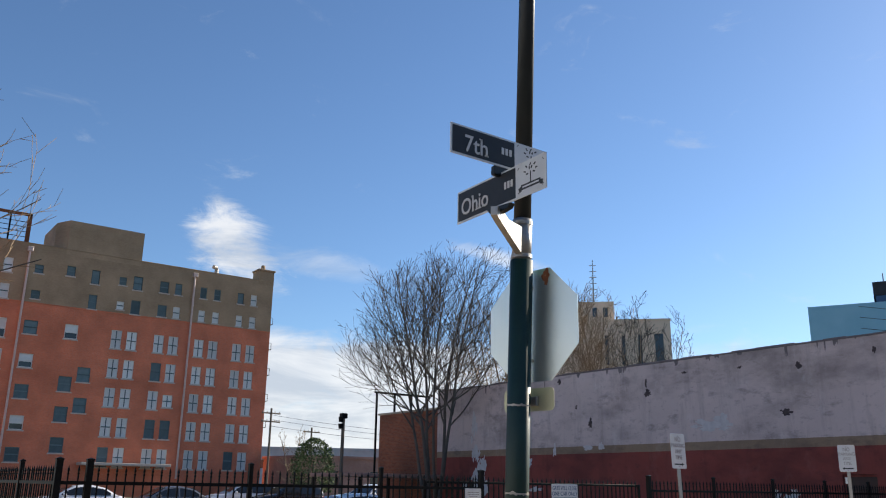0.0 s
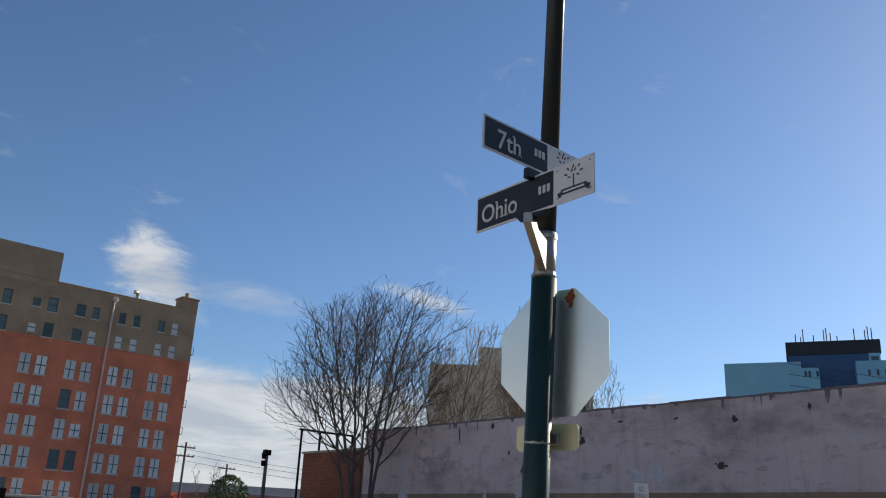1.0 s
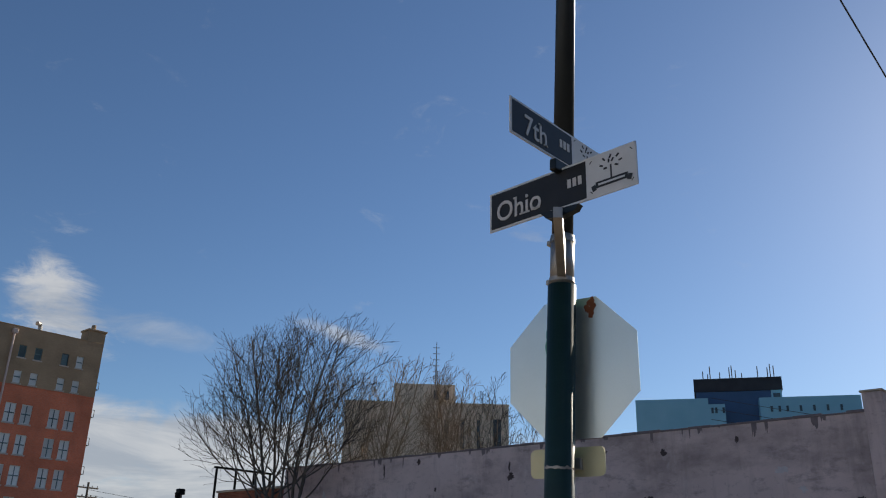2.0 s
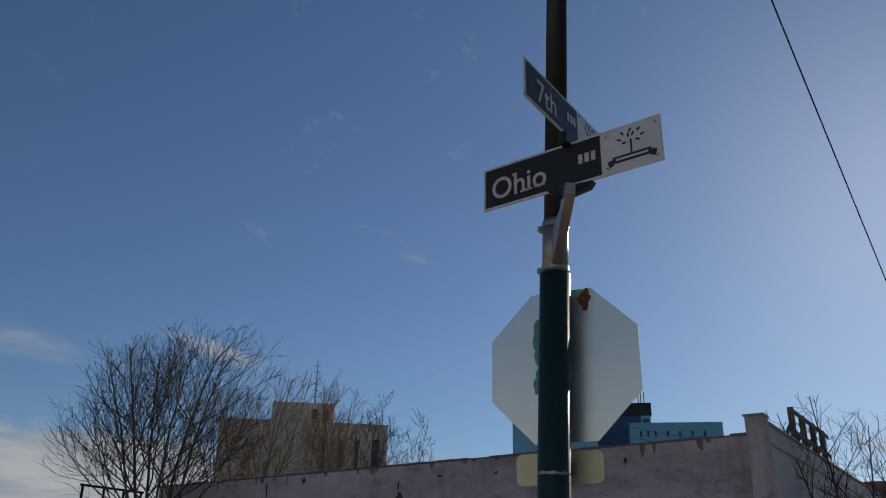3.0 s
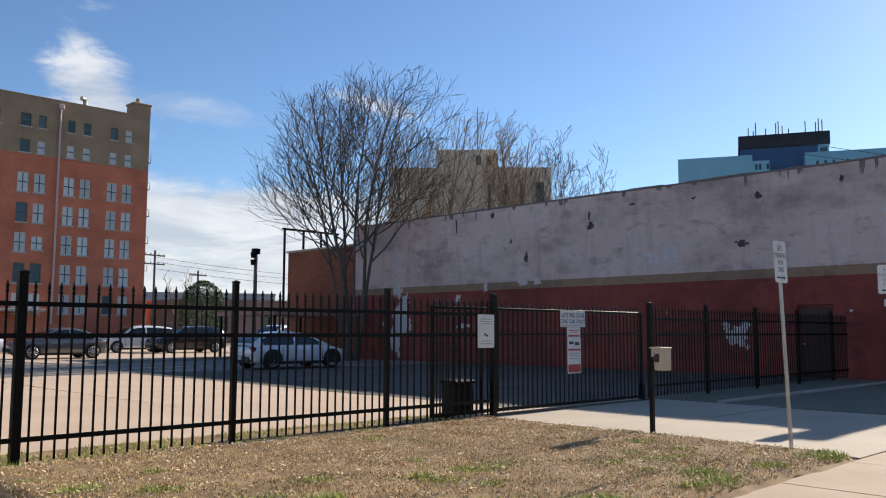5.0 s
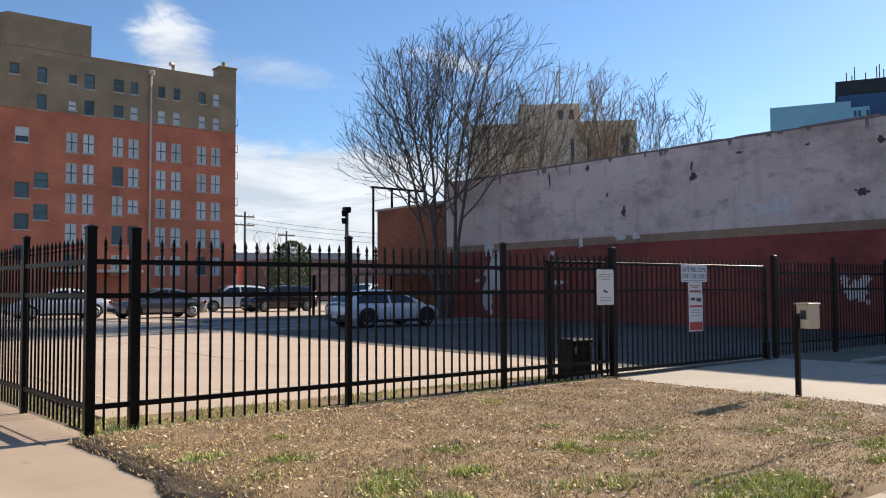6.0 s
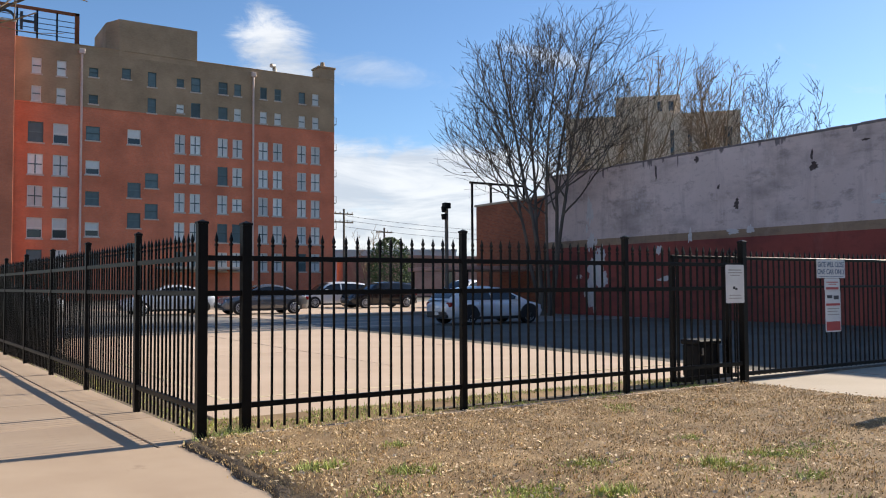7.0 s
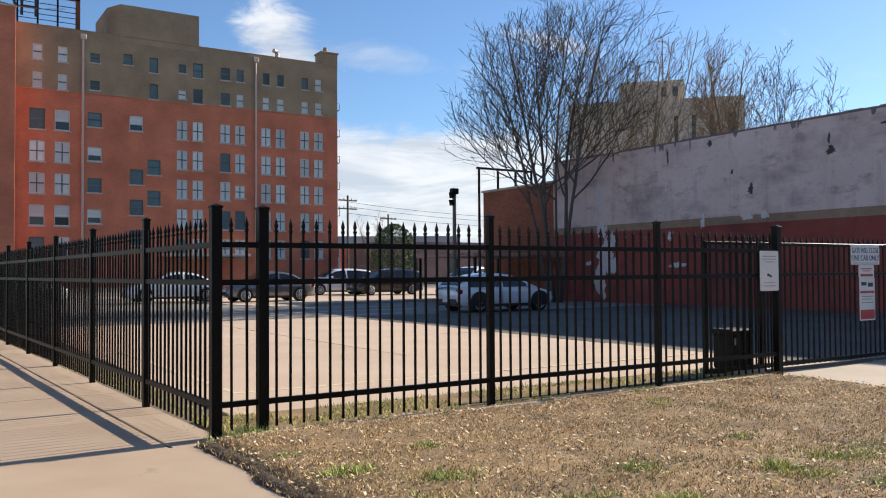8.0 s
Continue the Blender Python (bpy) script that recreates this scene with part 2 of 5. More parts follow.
M_WINFRAME = surf("window_paint", (0.6, 0.6, 0.57), (0.72, 0.72, 0.69), 3, 0.6, 0.05, 60)
M_SHADE = surf("roller_blind", (0.6, 0.62, 0.6), (0.72, 0.74, 0.72), 2, 0.9, 0.05, 60, vary=0.2)
M_TEAL = surf("boarded_teal_panel", (0.09, 0.14, 0.15), (0.13, 0.18, 0.19), 2, 0.7, 0.05, 60, vary=0.35)
M_GLASS = plain("window_glass", (0.03, 0.04, 0.045), 0.06, 0.0, 0.6)
M_PIPE = surf("downpipe_paint", (0.5, 0.38, 0.33), (0.62, 0.5, 0.44), 4, 0.6, 0.05, 60)
M_ROOF = surf("roof_gravel", (0.2, 0.19, 0.17), (0.3, 0.28, 0.26), 3, 0.95, 0.3, 60)
M_TAN = surf("tan_masonry", (0.7, 0.54, 0.385), (0.79, 0.63, 0.465), 0.2, 0.9, 0.05, 4)
M_BLUEPANEL = surf("dark_blue_panel", (0.03, 0.075, 0.16), (0.045, 0.1, 0.2), 0.15, 0.4, 0.0, 3)
M_BLUELIGHT = surf("pale_blue_panel", (0.2, 0.42, 0.52), (0.25, 0.48, 0.58), 0.15, 0.5, 0.0, 3)
M_BLUETOP = surf("charcoal_cap", (0.025, 0.025, 0.03), (0.045, 0.045, 0.05), 0.3, 0.7, 0.0, 3)
M_PLASTERWHITE = surf("white_plaster", (0.5, 0.48, 0.46), (0.62, 0.6, 0.57), 0.9, 0.85, 0.2, 40, spots=(0.3, 0.29, 0.28), spot_at=0.63)
M_WOOD = surf("weathered_timber", (0.1, 0.08, 0.06), (0.19, 0.15, 0.115), 3, 0.85, 0.4, 50, stretch=(3, 3, 0.4))
M_TANBOARD = surf("tan_board", (0.4, 0.26, 0.13), (0.5, 0.34, 0.18), 1.5, 0.8, 0.15, 50, vary=0.08)
M_WIRE = plain("cable_black", (0.02, 0.02, 0.02), 0.6)
M_TYRE = surf("tyre_rubber", (0.012, 0.012, 0.012), (0.022, 0.022, 0.022), 20, 0.85, 0.1, 120)
M_RIM = surf("alloy_rim", (0.42, 0.42, 0.43), (0.55, 0.55, 0.56), 20, 0.5, 0.02, 120, metal=0.5)
M_CARGLASS = plain("car_glass", (0.012, 0.014, 0.016), 0.05, 0.0, 0.6)
M_TRIMBLK = plain("black_trim", (0.015, 0.015, 0.015), 0.5)
M_TAIL = plain("tail_lamp_red", (0.25, 0.01, 0.01), 0.2)
M_HEADL = plain("headlamp_clear", (0.5, 0.52, 0.55), 0.12)
M_PLATE = plain("plate_white", (0.6, 0.6, 0.6), 0.5)
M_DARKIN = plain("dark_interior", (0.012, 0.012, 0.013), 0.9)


def paint_wall(name, a, b, dark, pale, top=None):
    """Old wall paint: blotches, streaks that run down, chips."""
    m = surf(name, a, b, 0.55, 0.85, 0.35, 30)
    n, l = m.node_tree.nodes, m.node_tree.links
    p = n["Principled BSDF"]
    src = p.inputs["Base Color"].links[0].from_socket
    tc = n.new("ShaderNodeTexCoord")
    for stretch, scale, lo, hi, col, amount, w in (((1, 1, 0.16), 1.6, 0.52, 0.76, dark, 0.55, 0.0), ((0.6, 0.6, 1.2), 0.5, 0.48, 0.70, dark, 0.7, 5.0), ((0.5, 0.5, 1.0), 2.2, 0.56, 0.69, dark, 0.55, 2.0), ((0.7, 0.7, 1.0), 6.0, 0.56, 0.7, dark, 0.35, 31.0), ((1, 1, 0.6), 1.6, 0.58, 0.70, pale, 0.3, 21.0),
                                                   ((1, 1, 0.8), 0.8, 0.66, 0.72, pale, 0.55, 11.0)):
        mp, nz, mr, mx = n.new("ShaderNodeMapping"), n.new("ShaderNodeTexNoise"), n.new("ShaderNodeMapRange"), n.new("ShaderNodeMix")
        l.new(tc.outputs["Object"], mp.inputs[0])
        mp.inputs["Scale"].default_value, mp.inputs["Location"].default_value = stretch, (w, w, w)
        l.new(mp.outputs[0], nz.inputs["Vector"])
        nz.inputs["Scale"].default_value, nz.inputs["Detail"].default_value, nz.inputs["Roughness"].default_value = scale, 9, 0.65
        l.new(nz.outputs["Fac"], mr.inputs[0])
        mr.inputs[1].default_value, mr.inputs[2].default_value, mr.inputs[4].default_value = lo, hi, amount
        mx.data_type = "RGBA"
        l.new(mr.outputs[0], mx.inputs[0])
        l.new(src, mx.inputs[6])
        mx.inputs[7].default_value = (*col, 1)
        src = mx.outputs[2]
    l.new(src, p.inputs["Base Color"])
    return m


M_MAUVE = paint_wall("mauve_wall_paint", (0.53, 0.415, 0.385), (0.66, 0.525, 0.495), (0.18, 0.137, 0.125), (0.72, 0.64, 0.62))
M_TANBAND = paint_wall("tan_band_paint", (0.26, 0.175, 0.115), (0.33, 0.225, 0.15), (0.14, 0.09, 0.07), (0.4, 0.31, 0.26))
M_MAROON = paint_wall("maroon_wall_paint", (0.215, 0.05, 0.04), (0.285, 0.068, 0.052), (0.095, 0.03, 0.027), (0.3, 0.11, 0.09))
M_PEEL = surf("peeled_plaster", (0.46, 0.42, 0.42), (0.62, 0.58, 0.57), 5, 0.9, 0.2, 40)
M_STAIN = surf("soot_drip", (0.15, 0.12, 0.12), (0.24, 0.19, 0.19), 4, 0.95, 0.2, 40)
M_HOLE = surf("broken_render", (0.05, 0.035, 0.035), (0.11, 0.075, 0.07), 6, 0.95, 0.3, 40)
M_DOOR = surf("brown_door_paint", (0.05, 0.028, 0.022), (0.075, 0.04, 0.032), 3, 0.6, 0.1, 60)
M_GREYPEEL = surf("greyed_patch", (0.2, 0.15, 0.13), (0.3, 0.25, 0.21), 3, 0.9, 0.2, 40)


# ---- mesh helpers ----
def mesh_of(bm, name):
    me = bpy.data.meshes.new(name)
    bm.to_mesh(me)
    bm.free()
    return me


def setmat(me, *mats):
    for m in mats:
        me.materials.append(m)
    return me


def part(name, bm, material, parent=None, label="", at=None, smooth=False):
    me = mesh_of(bm, name) if isinstance(bm, bmesh.types.BMesh) else bm
    if not me.materials and material:
        for m in (material if isinstance(material, (list, tuple)) else (material,)):
            me.materials.append(m)
    if smooth:
        me.shade_smooth()
    ob = new(name, me)
    if parent:
        ob.parent = parent
    if at is not None:
        ob.matrix_basis = at
    if label:
        tagged(ob, label)
    return ob


def thing(name, label, category, at=None, group="", kind=""):
    ob = new(name)
    ob.empty_display_size = 0.2
    if at is not None:
        ob.matrix_basis = at
    return tagged(ob, label, category, group, kind)


def box(bm, x0, x1, y0, y1, z0, z1, bevel=0.0, mi=0):
    r = bmesh.ops.create_cube(bm, size=1)
    vs = r["verts"]
    for v in vs:
        v.co = Vector((x0 + (v.co.x + .5) * (x1 - x0), y0 + (v.co.y + .5) * (y1 - y0), z0 + (v.co.z + .5) * (z1 - z0)))
    fs = {f for v in vs for f in v.link_faces}
    for f in fs:
        f.material_index = mi
    if bevel:
        es = list({e for v in vs for e in v.link_edges})
        bmesh.ops.bevel(bm, geom=es, offset=bevel, segments=1, affect="EDGES")
    return bm


def boxm(*a, **k):
    return box(bmesh.new(), *a, **k)


def tube(bm, pts, radii, sides=8, cap=True):
    """A tapered tube along points."""
    rings = []
    pts = [Vector(p) for p in pts]
    for i, p in enumerate(pts):
        d = (pts[min(i + 1, len(pts) - 1)] - pts[max(i - 1, 0)]).normalized()
        u = d.cross(Vector((0, 0, 1)) if abs(d.z) < 0.9 else Vector((1, 0, 0))).normalized()
        w = d.cross(u)
        r = radii[i] if isinstance(radii, (list, tuple)) else radii
        rings.append([bm.verts.new(p + r * (math.cos(2 * math.pi * k / sides) * u + math.sin(2 * math.pi * k / sides) * w)) for k in range(sides)])
    for a, b in zip(rings, rings[1:]):
        for k in range(sides):
            bm.faces.new((a[k], a[(k + 1) % sides], b[(k + 1) % sides], b[k]))
    if cap:
        bm.faces.new(rings[0][::-1])
        bm.faces.new(rings[-1])
    bmesh.ops.recalc_face_normals(bm, faces=bm.faces[:])
    return bm


def tubem(pts, radii, sides=8):
    return tube(bmesh.new(), pts, radii, sides)


def prism(bm, outline, axis, a, b):
    """An outline of 2D points pushed from a to b along an axis."""
    def put(p, v):
        return {"x": (v, p[0], p[1]), "y": (p[0], v, p[1]), "z": (p[0], p[1], v)}[axis]
    lo = [bm.verts.new(put(p, a)) for p in outline]
    hi = [bm.verts.new(put(p, b)) for p in outline]
    k = len(outline)
    bm.faces.new(lo)
    bm.faces.new(hi[::-1])
    for i in range(k):
        bm.faces.new((lo[i], hi[i], hi[(i + 1) % k], lo[(i + 1) % k]))
    bmesh.ops.recalc_face_normals(bm, faces=bm.faces[:])
    return bm


def prismm(outline, axis, a, b):
    return prism(bmesh.new(), outline, axis, a, b)


def words(name, text, size, material, parent, at, squeeze=1.0, depth=0.0015, bold=0.0, serif=0.0):
    """Lettering as a thin mesh; it reads along +x, stands along +z and faces -y before it is placed."""
    cu = bpy.data.curves.new(name, "FONT")
    cu.body, cu.size, cu.extrude, cu.align_x, cu.align_y = text, size, depth, "CENTER", "CENTER"
    cu.resolution_u, cu.offset = 3, bold
    tmp = bpy.data.objects.new(name, cu)
    scene.collection.objects.link(tmp)
    me = bpy.data.meshes.new_from_object(tmp.evaluated_get(bpy.context.evaluated_depsgraph_get()))
    bpy.data.objects.remove(tmp)
    me.transform(Matrix.Rotation(radians(90), 4, "X") @ Matrix.Diagonal((squeeze, 1, 1, 1)))
    if serif:                                       # short feet and heads on the ends of upright strokes
        low, high = min(v.co.z for v in me.vertices), max(v.co.z for v in me.vertices)
        ends = {}
        for e in me.edges:
            p, q = (me.vertices[i].co for i in e.vertices)
            if abs(p.z - q.z) < 0.0005 and abs(p.y - q.y) < 0.0005 and 0.07 * size < abs(p.x - q.x) < 0.26 * size and (p.z < low + 0.04 * size or p.z > high - 0.04 * size):
                ends[round((p.x + q.x) / 2, 3)] = (min(p.x, q.x), max(p.x, q.x), p.z)
        joined = bmesh.new()
        joined.from_mesh(me)
        for x0, x1, z in ends.values():
            up = z > (low + high) / 2
            box(joined, x0 - serif, x1 + (0 if up else serif), -depth, depth, *((z - 0.06 * size, z) if up else (z, z + 0.06 * size)))
        joined.to_mesh(me)
        joined.free()
    me.materials.clear()
    me.materials.append(material)
    me.name = name
    ob = new(name, me)
    ob.parent = parent
    ob.matrix_basis = at
    return ob


def wall_grid(bm, x0, x1, z0, z1, openings, depth, mi=0):
    """A wall face at y=0 that looks to -y, with openings (xa, xb, za, zb) and their reveals of a depth."""
    xs = sorted({x0, x1, *(v for o in openings for v in o[:2])})
    zs = sorted({z0, z1, *(v for o in openings for v in o[2:])})
    vert = {}

    def v(x, z):
        if (x, z) not in vert:
            vert[x, z] = bm.verts.new((x, 0, z))
        return vert[x, z]
    for xa, xb in zip(xs, xs[1:]):
        for za, zb in zip(zs, zs[1:]):
            mx, mz = (xa + xb) / 2, (za + zb) / 2
            if any(o[0] < mx < o[1] and o[2] < mz < o[3] for o in openings):
                continue
            bm.faces.new((v(xa, za), v(xb, za), v(xb, zb), v(xa, zb))).material_index = mi
    for xa, xb, za, zb in openings:
        c = [(xa, za), (xb, za), (xb, zb), (xa, zb)]
        f = [bm.verts.new((x, 0, z)) for x, z in c]
        g = [bm.verts.new((x, depth, z)) for x, z in c]
        for i in range(4):
            bm.faces.new((f[i], g[i], g[(i + 1) % 4], f[(i + 1) % 4])).material_index = mi
    bmesh.ops.remove_doubles(bm, verts=bm.verts[:], dist=0.0005)
    return bm

# ---- ground ----
def slab(name, x0, x1, y0, y1, z0, z1, mat, label, category, kind="structure", bevel=0.0):
    ob = part(name, boxm(x0, x1, y0, y1, z0, z1, bevel), mat)
    return tagged(ob, label, category, kind=kind)


bm = bmesh.new()
bmesh.ops.create_grid(bm, x_segments=8, y_segments=8, size=2500)
for v in bm.verts:
    v.co.z = -0.13
tagged(part("ground", bm, M_ASPHALT), "dark worn asphalt street and ground out to the horizon", "ground", kind="structure")
slab("block_base", -0.3, 60, -5.6, 24, -0.12, -0.015, M_DIRT, "bare dirt and thin turf under the block", "ground")
# dark slab starts at the wall's shadow edge; its colour deepens that shade
slab("asphalt_lot", 9.06, 23.4, 0.95, 16.6, -0.1, 0.0, M_ASPHALT, "dark asphalt half of the parking lot, edged along the wall's shadow to deepen it", "pavement")
slab("asphalt_lane", -0.3, 60, 16.6, 60, -0.1, -0.006, M_LANE, "grey asphalt lane behind the parking lot", "road")
slab("side_yard_paving", 12.7, 23.3, -4.35, 0.85, -0.1, 0.0, M_YARD_SHADE, "grey paving beside the painted wall, the wall's shade put into its colour", "pavement")
tagged(part("side_yard_kerb", boxm(12.7, 23.3, -1.2, -1.05, -0.05, 0.05, 0.015), M_KERB), "low concrete kerb across the shaded yard", "kerb", kind="structure")
tagged(part("median_kerb", boxm(0, 34, 0, 0.5, -0.05, 0.11, 0.03), M_KERB, at=pose(11.8, 25.1, 0, 0, 0, 11)), "pale concrete kerb island along the lane", "kerb", kind="structure")
tagged(part("far_apron", boxm(-1.5, 34, 0.5, 22, -0.05, 0.02), M_CONC, at=pose(11.8, 25.1, 0, 0, 0, 11)), "pale concrete parking apron behind the kerb island", "pavement", kind="structure")
M_BAY = surf("worn_bay_paint", (0.6, 0.5, 0.3), (0.72, 0.62, 0.42), 3, 0.8, 0.1, 60, spots=(0.5, 0.38, 0.27), spot_at=0.5, spot_scale=5.0)


def paving(name, label, x0, x1, y0, y1, nx, ny, top, mat, gap=0.012, thick=0.1, turn=0.0):
    """Poured panels with open joints, each a piece of its own."""
    root = thing(name, label, "pavement", pose(0, 0, 0, 0, 0, turn), kind="structure")
    w, d = (x1 - x0) / nx, (y1 - y0) / ny
    me = setmat(mesh_of(boxm(gap / 2, w - gap / 2, gap / 2, d - gap / 2, -thick, 0, 0.006), "slab"), mat)
    for i in range(nx):
        for j in range(ny):
            y = y0 + j * d
            part("slab", me, None, root, at=pose(x0 + i * w, y, top + random.uniform(-0.004, 0.004), random.uniform(-.1, .1), random.uniform(-.1, .1)))
    return root


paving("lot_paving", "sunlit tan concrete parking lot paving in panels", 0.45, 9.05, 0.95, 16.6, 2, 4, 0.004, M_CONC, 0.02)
for x0, x1, y0, y1 in ((0.95, 8.6, 2.37, 2.45), (0.95, 1.03, 2.45, 9.0)):
    tagged(part("bay_line", boxm(x0, x1, y0, y1, 0.0, 0.0115), M_BAY), "worn pale yellow parking bay line", "road marking", kind="structure")
for x0, x1, y in ((2.0, 12.0, 17.6), (4.0, 14.0, 20.2), (8.0, 15.0, 22.8)):
    tagged(part("lane_patch", boxm(x0, x1, y, y + 0.35, -0.02, 0.0), M_CONC), "pale worn strip across the asphalt lane", "road marking", kind="structure")
SKEW = -0.045
paving("side_sidewalk", "tan concrete sidewalk panels beside the iron fence", -3.3, -0.42, -0.2, 42.0, 2, 24, 0.0, M_WALK, 0.022, turn=2.58)
paving("sidewalk_edging", "narrow concrete edging at the foot of the fence", -0.42, 0.06, -0.2, 42.0, 1, 24, 0.002, M_WALK, 0.018, turn=2.58)
paving("corner_paving", "broad tan concrete paving at the street corner", -3.3, -0.14, -9.3, -0.2, 1, 3, 0.0, M_WALK, 0.018)
paving("front_sidewalk", "tan concrete sidewalk along the front street", -0.14, 44, -9.3, -5.55, 25, 2, -0.002, M_WALK, 0.018)
paving("driveway", "grey concrete driveway in front of the sliding gate", 7.25, 12.7, -5.55, 0.95, 2, 2, 0.0, M_DRIVE, 0.018)
tagged(part("front_kerb", boxm(-3.5, 44, -9.52, -9.3, -0.13, 0.005, 0.03), M_KERB), "concrete street kerb", "kerb", kind="structure")
tagged(part("west_kerb", boxm(-3.52, -3.3, -9.3, 42, -0.13, 0.005, 0.03), M_KERB), "concrete street kerb", "kerb", kind="structure")
tagged(part("mow_strip", boxm(0.02, 7.25, -0.2, -0.07, -0.06, 0.035, 0.02), M_WALK), "chipped concrete mow strip under the iron fence", "kerb", kind="structure")
tagged(part("gate_track", boxm(2.6, 12.4, 0.2, 0.29, -0.02, 0.03, 0.006), M_WOOD), "steel track of the sliding gate", "track", kind="structure")
tagged(part("driveway_edge", boxm(7.12, 7.25, -5.4, -0.2, -0.06, 0.025, 0.015), M_KERB), "raised concrete edge between lawn and driveway", "kerb", kind="structure")

# lawn: an uneven sheet with a ragged border
bm = bmesh.new()
NX, NY = 74, 54
grid = [[None] * (NY + 1) for _ in range(NX + 1)]


def lawn_height(x, y):
    edge = min(x + 0.16, 7.15 - x, y + 5.6, -0.2 - y)
    return 0.012 + 0.055 * max(0, min(1, edge / 0.16)) + 0.03 * noise.noise((x * 0.5, y * 0.5, 3)) + 0.012 * noise.noise((x * 3, y * 3, 1))


for i in range(NX + 1):
    for j in range(NY + 1):
        x, y = -0.16 + i / NX * 7.3, -5.6 + j / NY * 5.4
        if i == 0:
            x += 0.16 * noise.noise((0, y * 1.3, 5)) - 0.03
        if j == 0:
            y += 0.09 * noise.noise((x * 1.7, 0, 7))
        if i == NX:
            x -= max(0, (-4.3 - y)) * 0.5
        grid[i][j] = bm.verts.new((x, y, lawn_height(x, y) - (0.03 if i in (0, NX) or j in (0, NY) else 0)))
for i in range(NX):
    for j in range(NY):
        bm.faces.new((grid[i][j], grid[i + 1][j], grid[i + 1][j + 1], grid[i][j + 1]))
tagged(part("lawn", bm, M_SOIL, smooth=True), "dormant brown lawn between sidewalk and fence", "lawn", kind="structure")
slab("fence_weed_strip", 0.1, 7.2, -0.05, 0.95, -0.05, 0.012, M_SOIL, "weedy soil strip behind the iron fence", "ground")
slab("verge", 12.9, 23, -5.5, -4.4, -0.05, 0.03, M_SOIL, "narrow grass verge beside the sidewalk", "ground", bevel=0.02)


def blades(name, label, spots, mat, h, w, category="grass"):
    """Many small grass blades as one joined mesh. spots: (x, y, z, size)."""
    vs, fs = [], []
    for x, y, z, s in spots:
        a, lean = random.uniform(0, 6.28), random.uniform(0.1, 1.1)
        hh, ww = h * s * random.uniform(0.5, 1.2), w * random.uniform(0.6, 1.3)
        dx, dy = math.cos(a), math.sin(a)
        k = len(vs)
        vs += [(x - dy * ww, y + dx * ww, z), (x + dy * ww, y - dx * ww, z), (x + dx * hh * lean, y + dy * hh * lean, z + hh)]
        fs.append((k, k + 1, k + 2))
    me = bpy.data.meshes.new(name)
    me.from_pydata(vs, [], fs)
    return tagged(part(name, me, mat), label, category, kind="stuff")


def on_lawn():
    x, y = random.uniform(-0.12, 7.1), random.uniform(-5.55, -0.22)
    return x, y, lawn_height(x, y)


TUFTS = [(random.uniform(0.2, 6.8), random.uniform(-5.4, -3.2), random.uniform(0.12, 0.42)) for _ in range(26)]
TUFTS += [(0.25, -2.0, 0.3), (0.15, -1.2, 0.16), (0.7, -2.5, 0.34), (1.9, -3.0, 0.4), (0.3, -2.9, 0.3), (2.7, -3.5, 0.4), (1.1, -1.6, 0.16), (3.4, -2.6, 0.18)]
TUFTS += [(random.uniform(2.5, 6.8), -5.35, random.uniform(0.2, 0.5)) for _ in range(9)]


def greenness(x, y):
    return noise.noise((x * 0.6, y * 0.6, 11)) + 0.5 * noise.noise((x * 2.1, y * 2.1, 2)) - 0.22 + max(max(0.0, 1 - math.hypot(x - a, (y - c) * 1.4) / r) for a, c, r in TUFTS)


dry, green = [], []
for _ in range(110000):
    x, y, z = on_lawn()
    (green if greenness(x, y) > 0.42 + random.uniform(-.2, .2) and random.random() < 0.9 else dry).append((x, y, z - 0.004, 1.0 + 0.7 * noise.noise((x * 2.2, y * 2.2, 6)) + 0.5 * noise.noise((x * 7, y * 7, 9))))
for _ in range(5200):                               # shaggy fringe over the paving
    y = random.uniform(-5.5, -0.25)
    x = -0.17 + 0.16 * noise.noise((0, y * 1.3, 5)) + random.gauss(0.01, 0.03)
    dry.append((x, y, 0.012, random.uniform(0.6, 1.9)))
blades("dry_grass", "short dormant straw-brown grass of the lawn", dry, M_GRASS, 0.021, 0.0042)
for tx, ty, tr in TUFTS:
    for _ in range(int(620 * tr)):
        x, y = random.gauss(tx, tr * 0.5), random.gauss(ty, tr * 0.35)
        if 0 < x < 7.0 and -5.55 < y < -0.3:
            green.append((x, y, lawn_height(x, y) - 0.002, random.uniform(0.3, 0.75)))
for _ in range(7000):
    x, y = random.uniform(0.05, 7.1), random.uniform(-0.06, 0.98)
    if noise.noise((x * 1.3, y * 1.3, 4)) > -0.15:
        green.append((x, y, 0.008, random.uniform(0.4, 1.3) if random.random() < .5 else 0.6))
for _ in range(500):
    green.append((random.gauss(0.25, 0.14), random.gauss(-0.1, 0.08), 0.0, random.uniform(0.8, 2.4)))
for _ in range(4000):
    green.append((random.uniform(12.95, 22.9), random.uniform(-5.45, -4.45), 0.028, 1.2))
for _ in range(5000):
    y = random.uniform(0.1, 30)
    green.append((SKEW * y + random.gauss(0.28, 0.12), y, 0.0, random.uniform(0.3, 0.9)))
blades("green_grass", "green weeds and winter grass tufts by the fence", green, M_GREEN, 0.05, 0.006)
bm = bmesh.new()                                   # crumbling soil lip of the lawn, its dark tone also the edge's shadow
lip = []
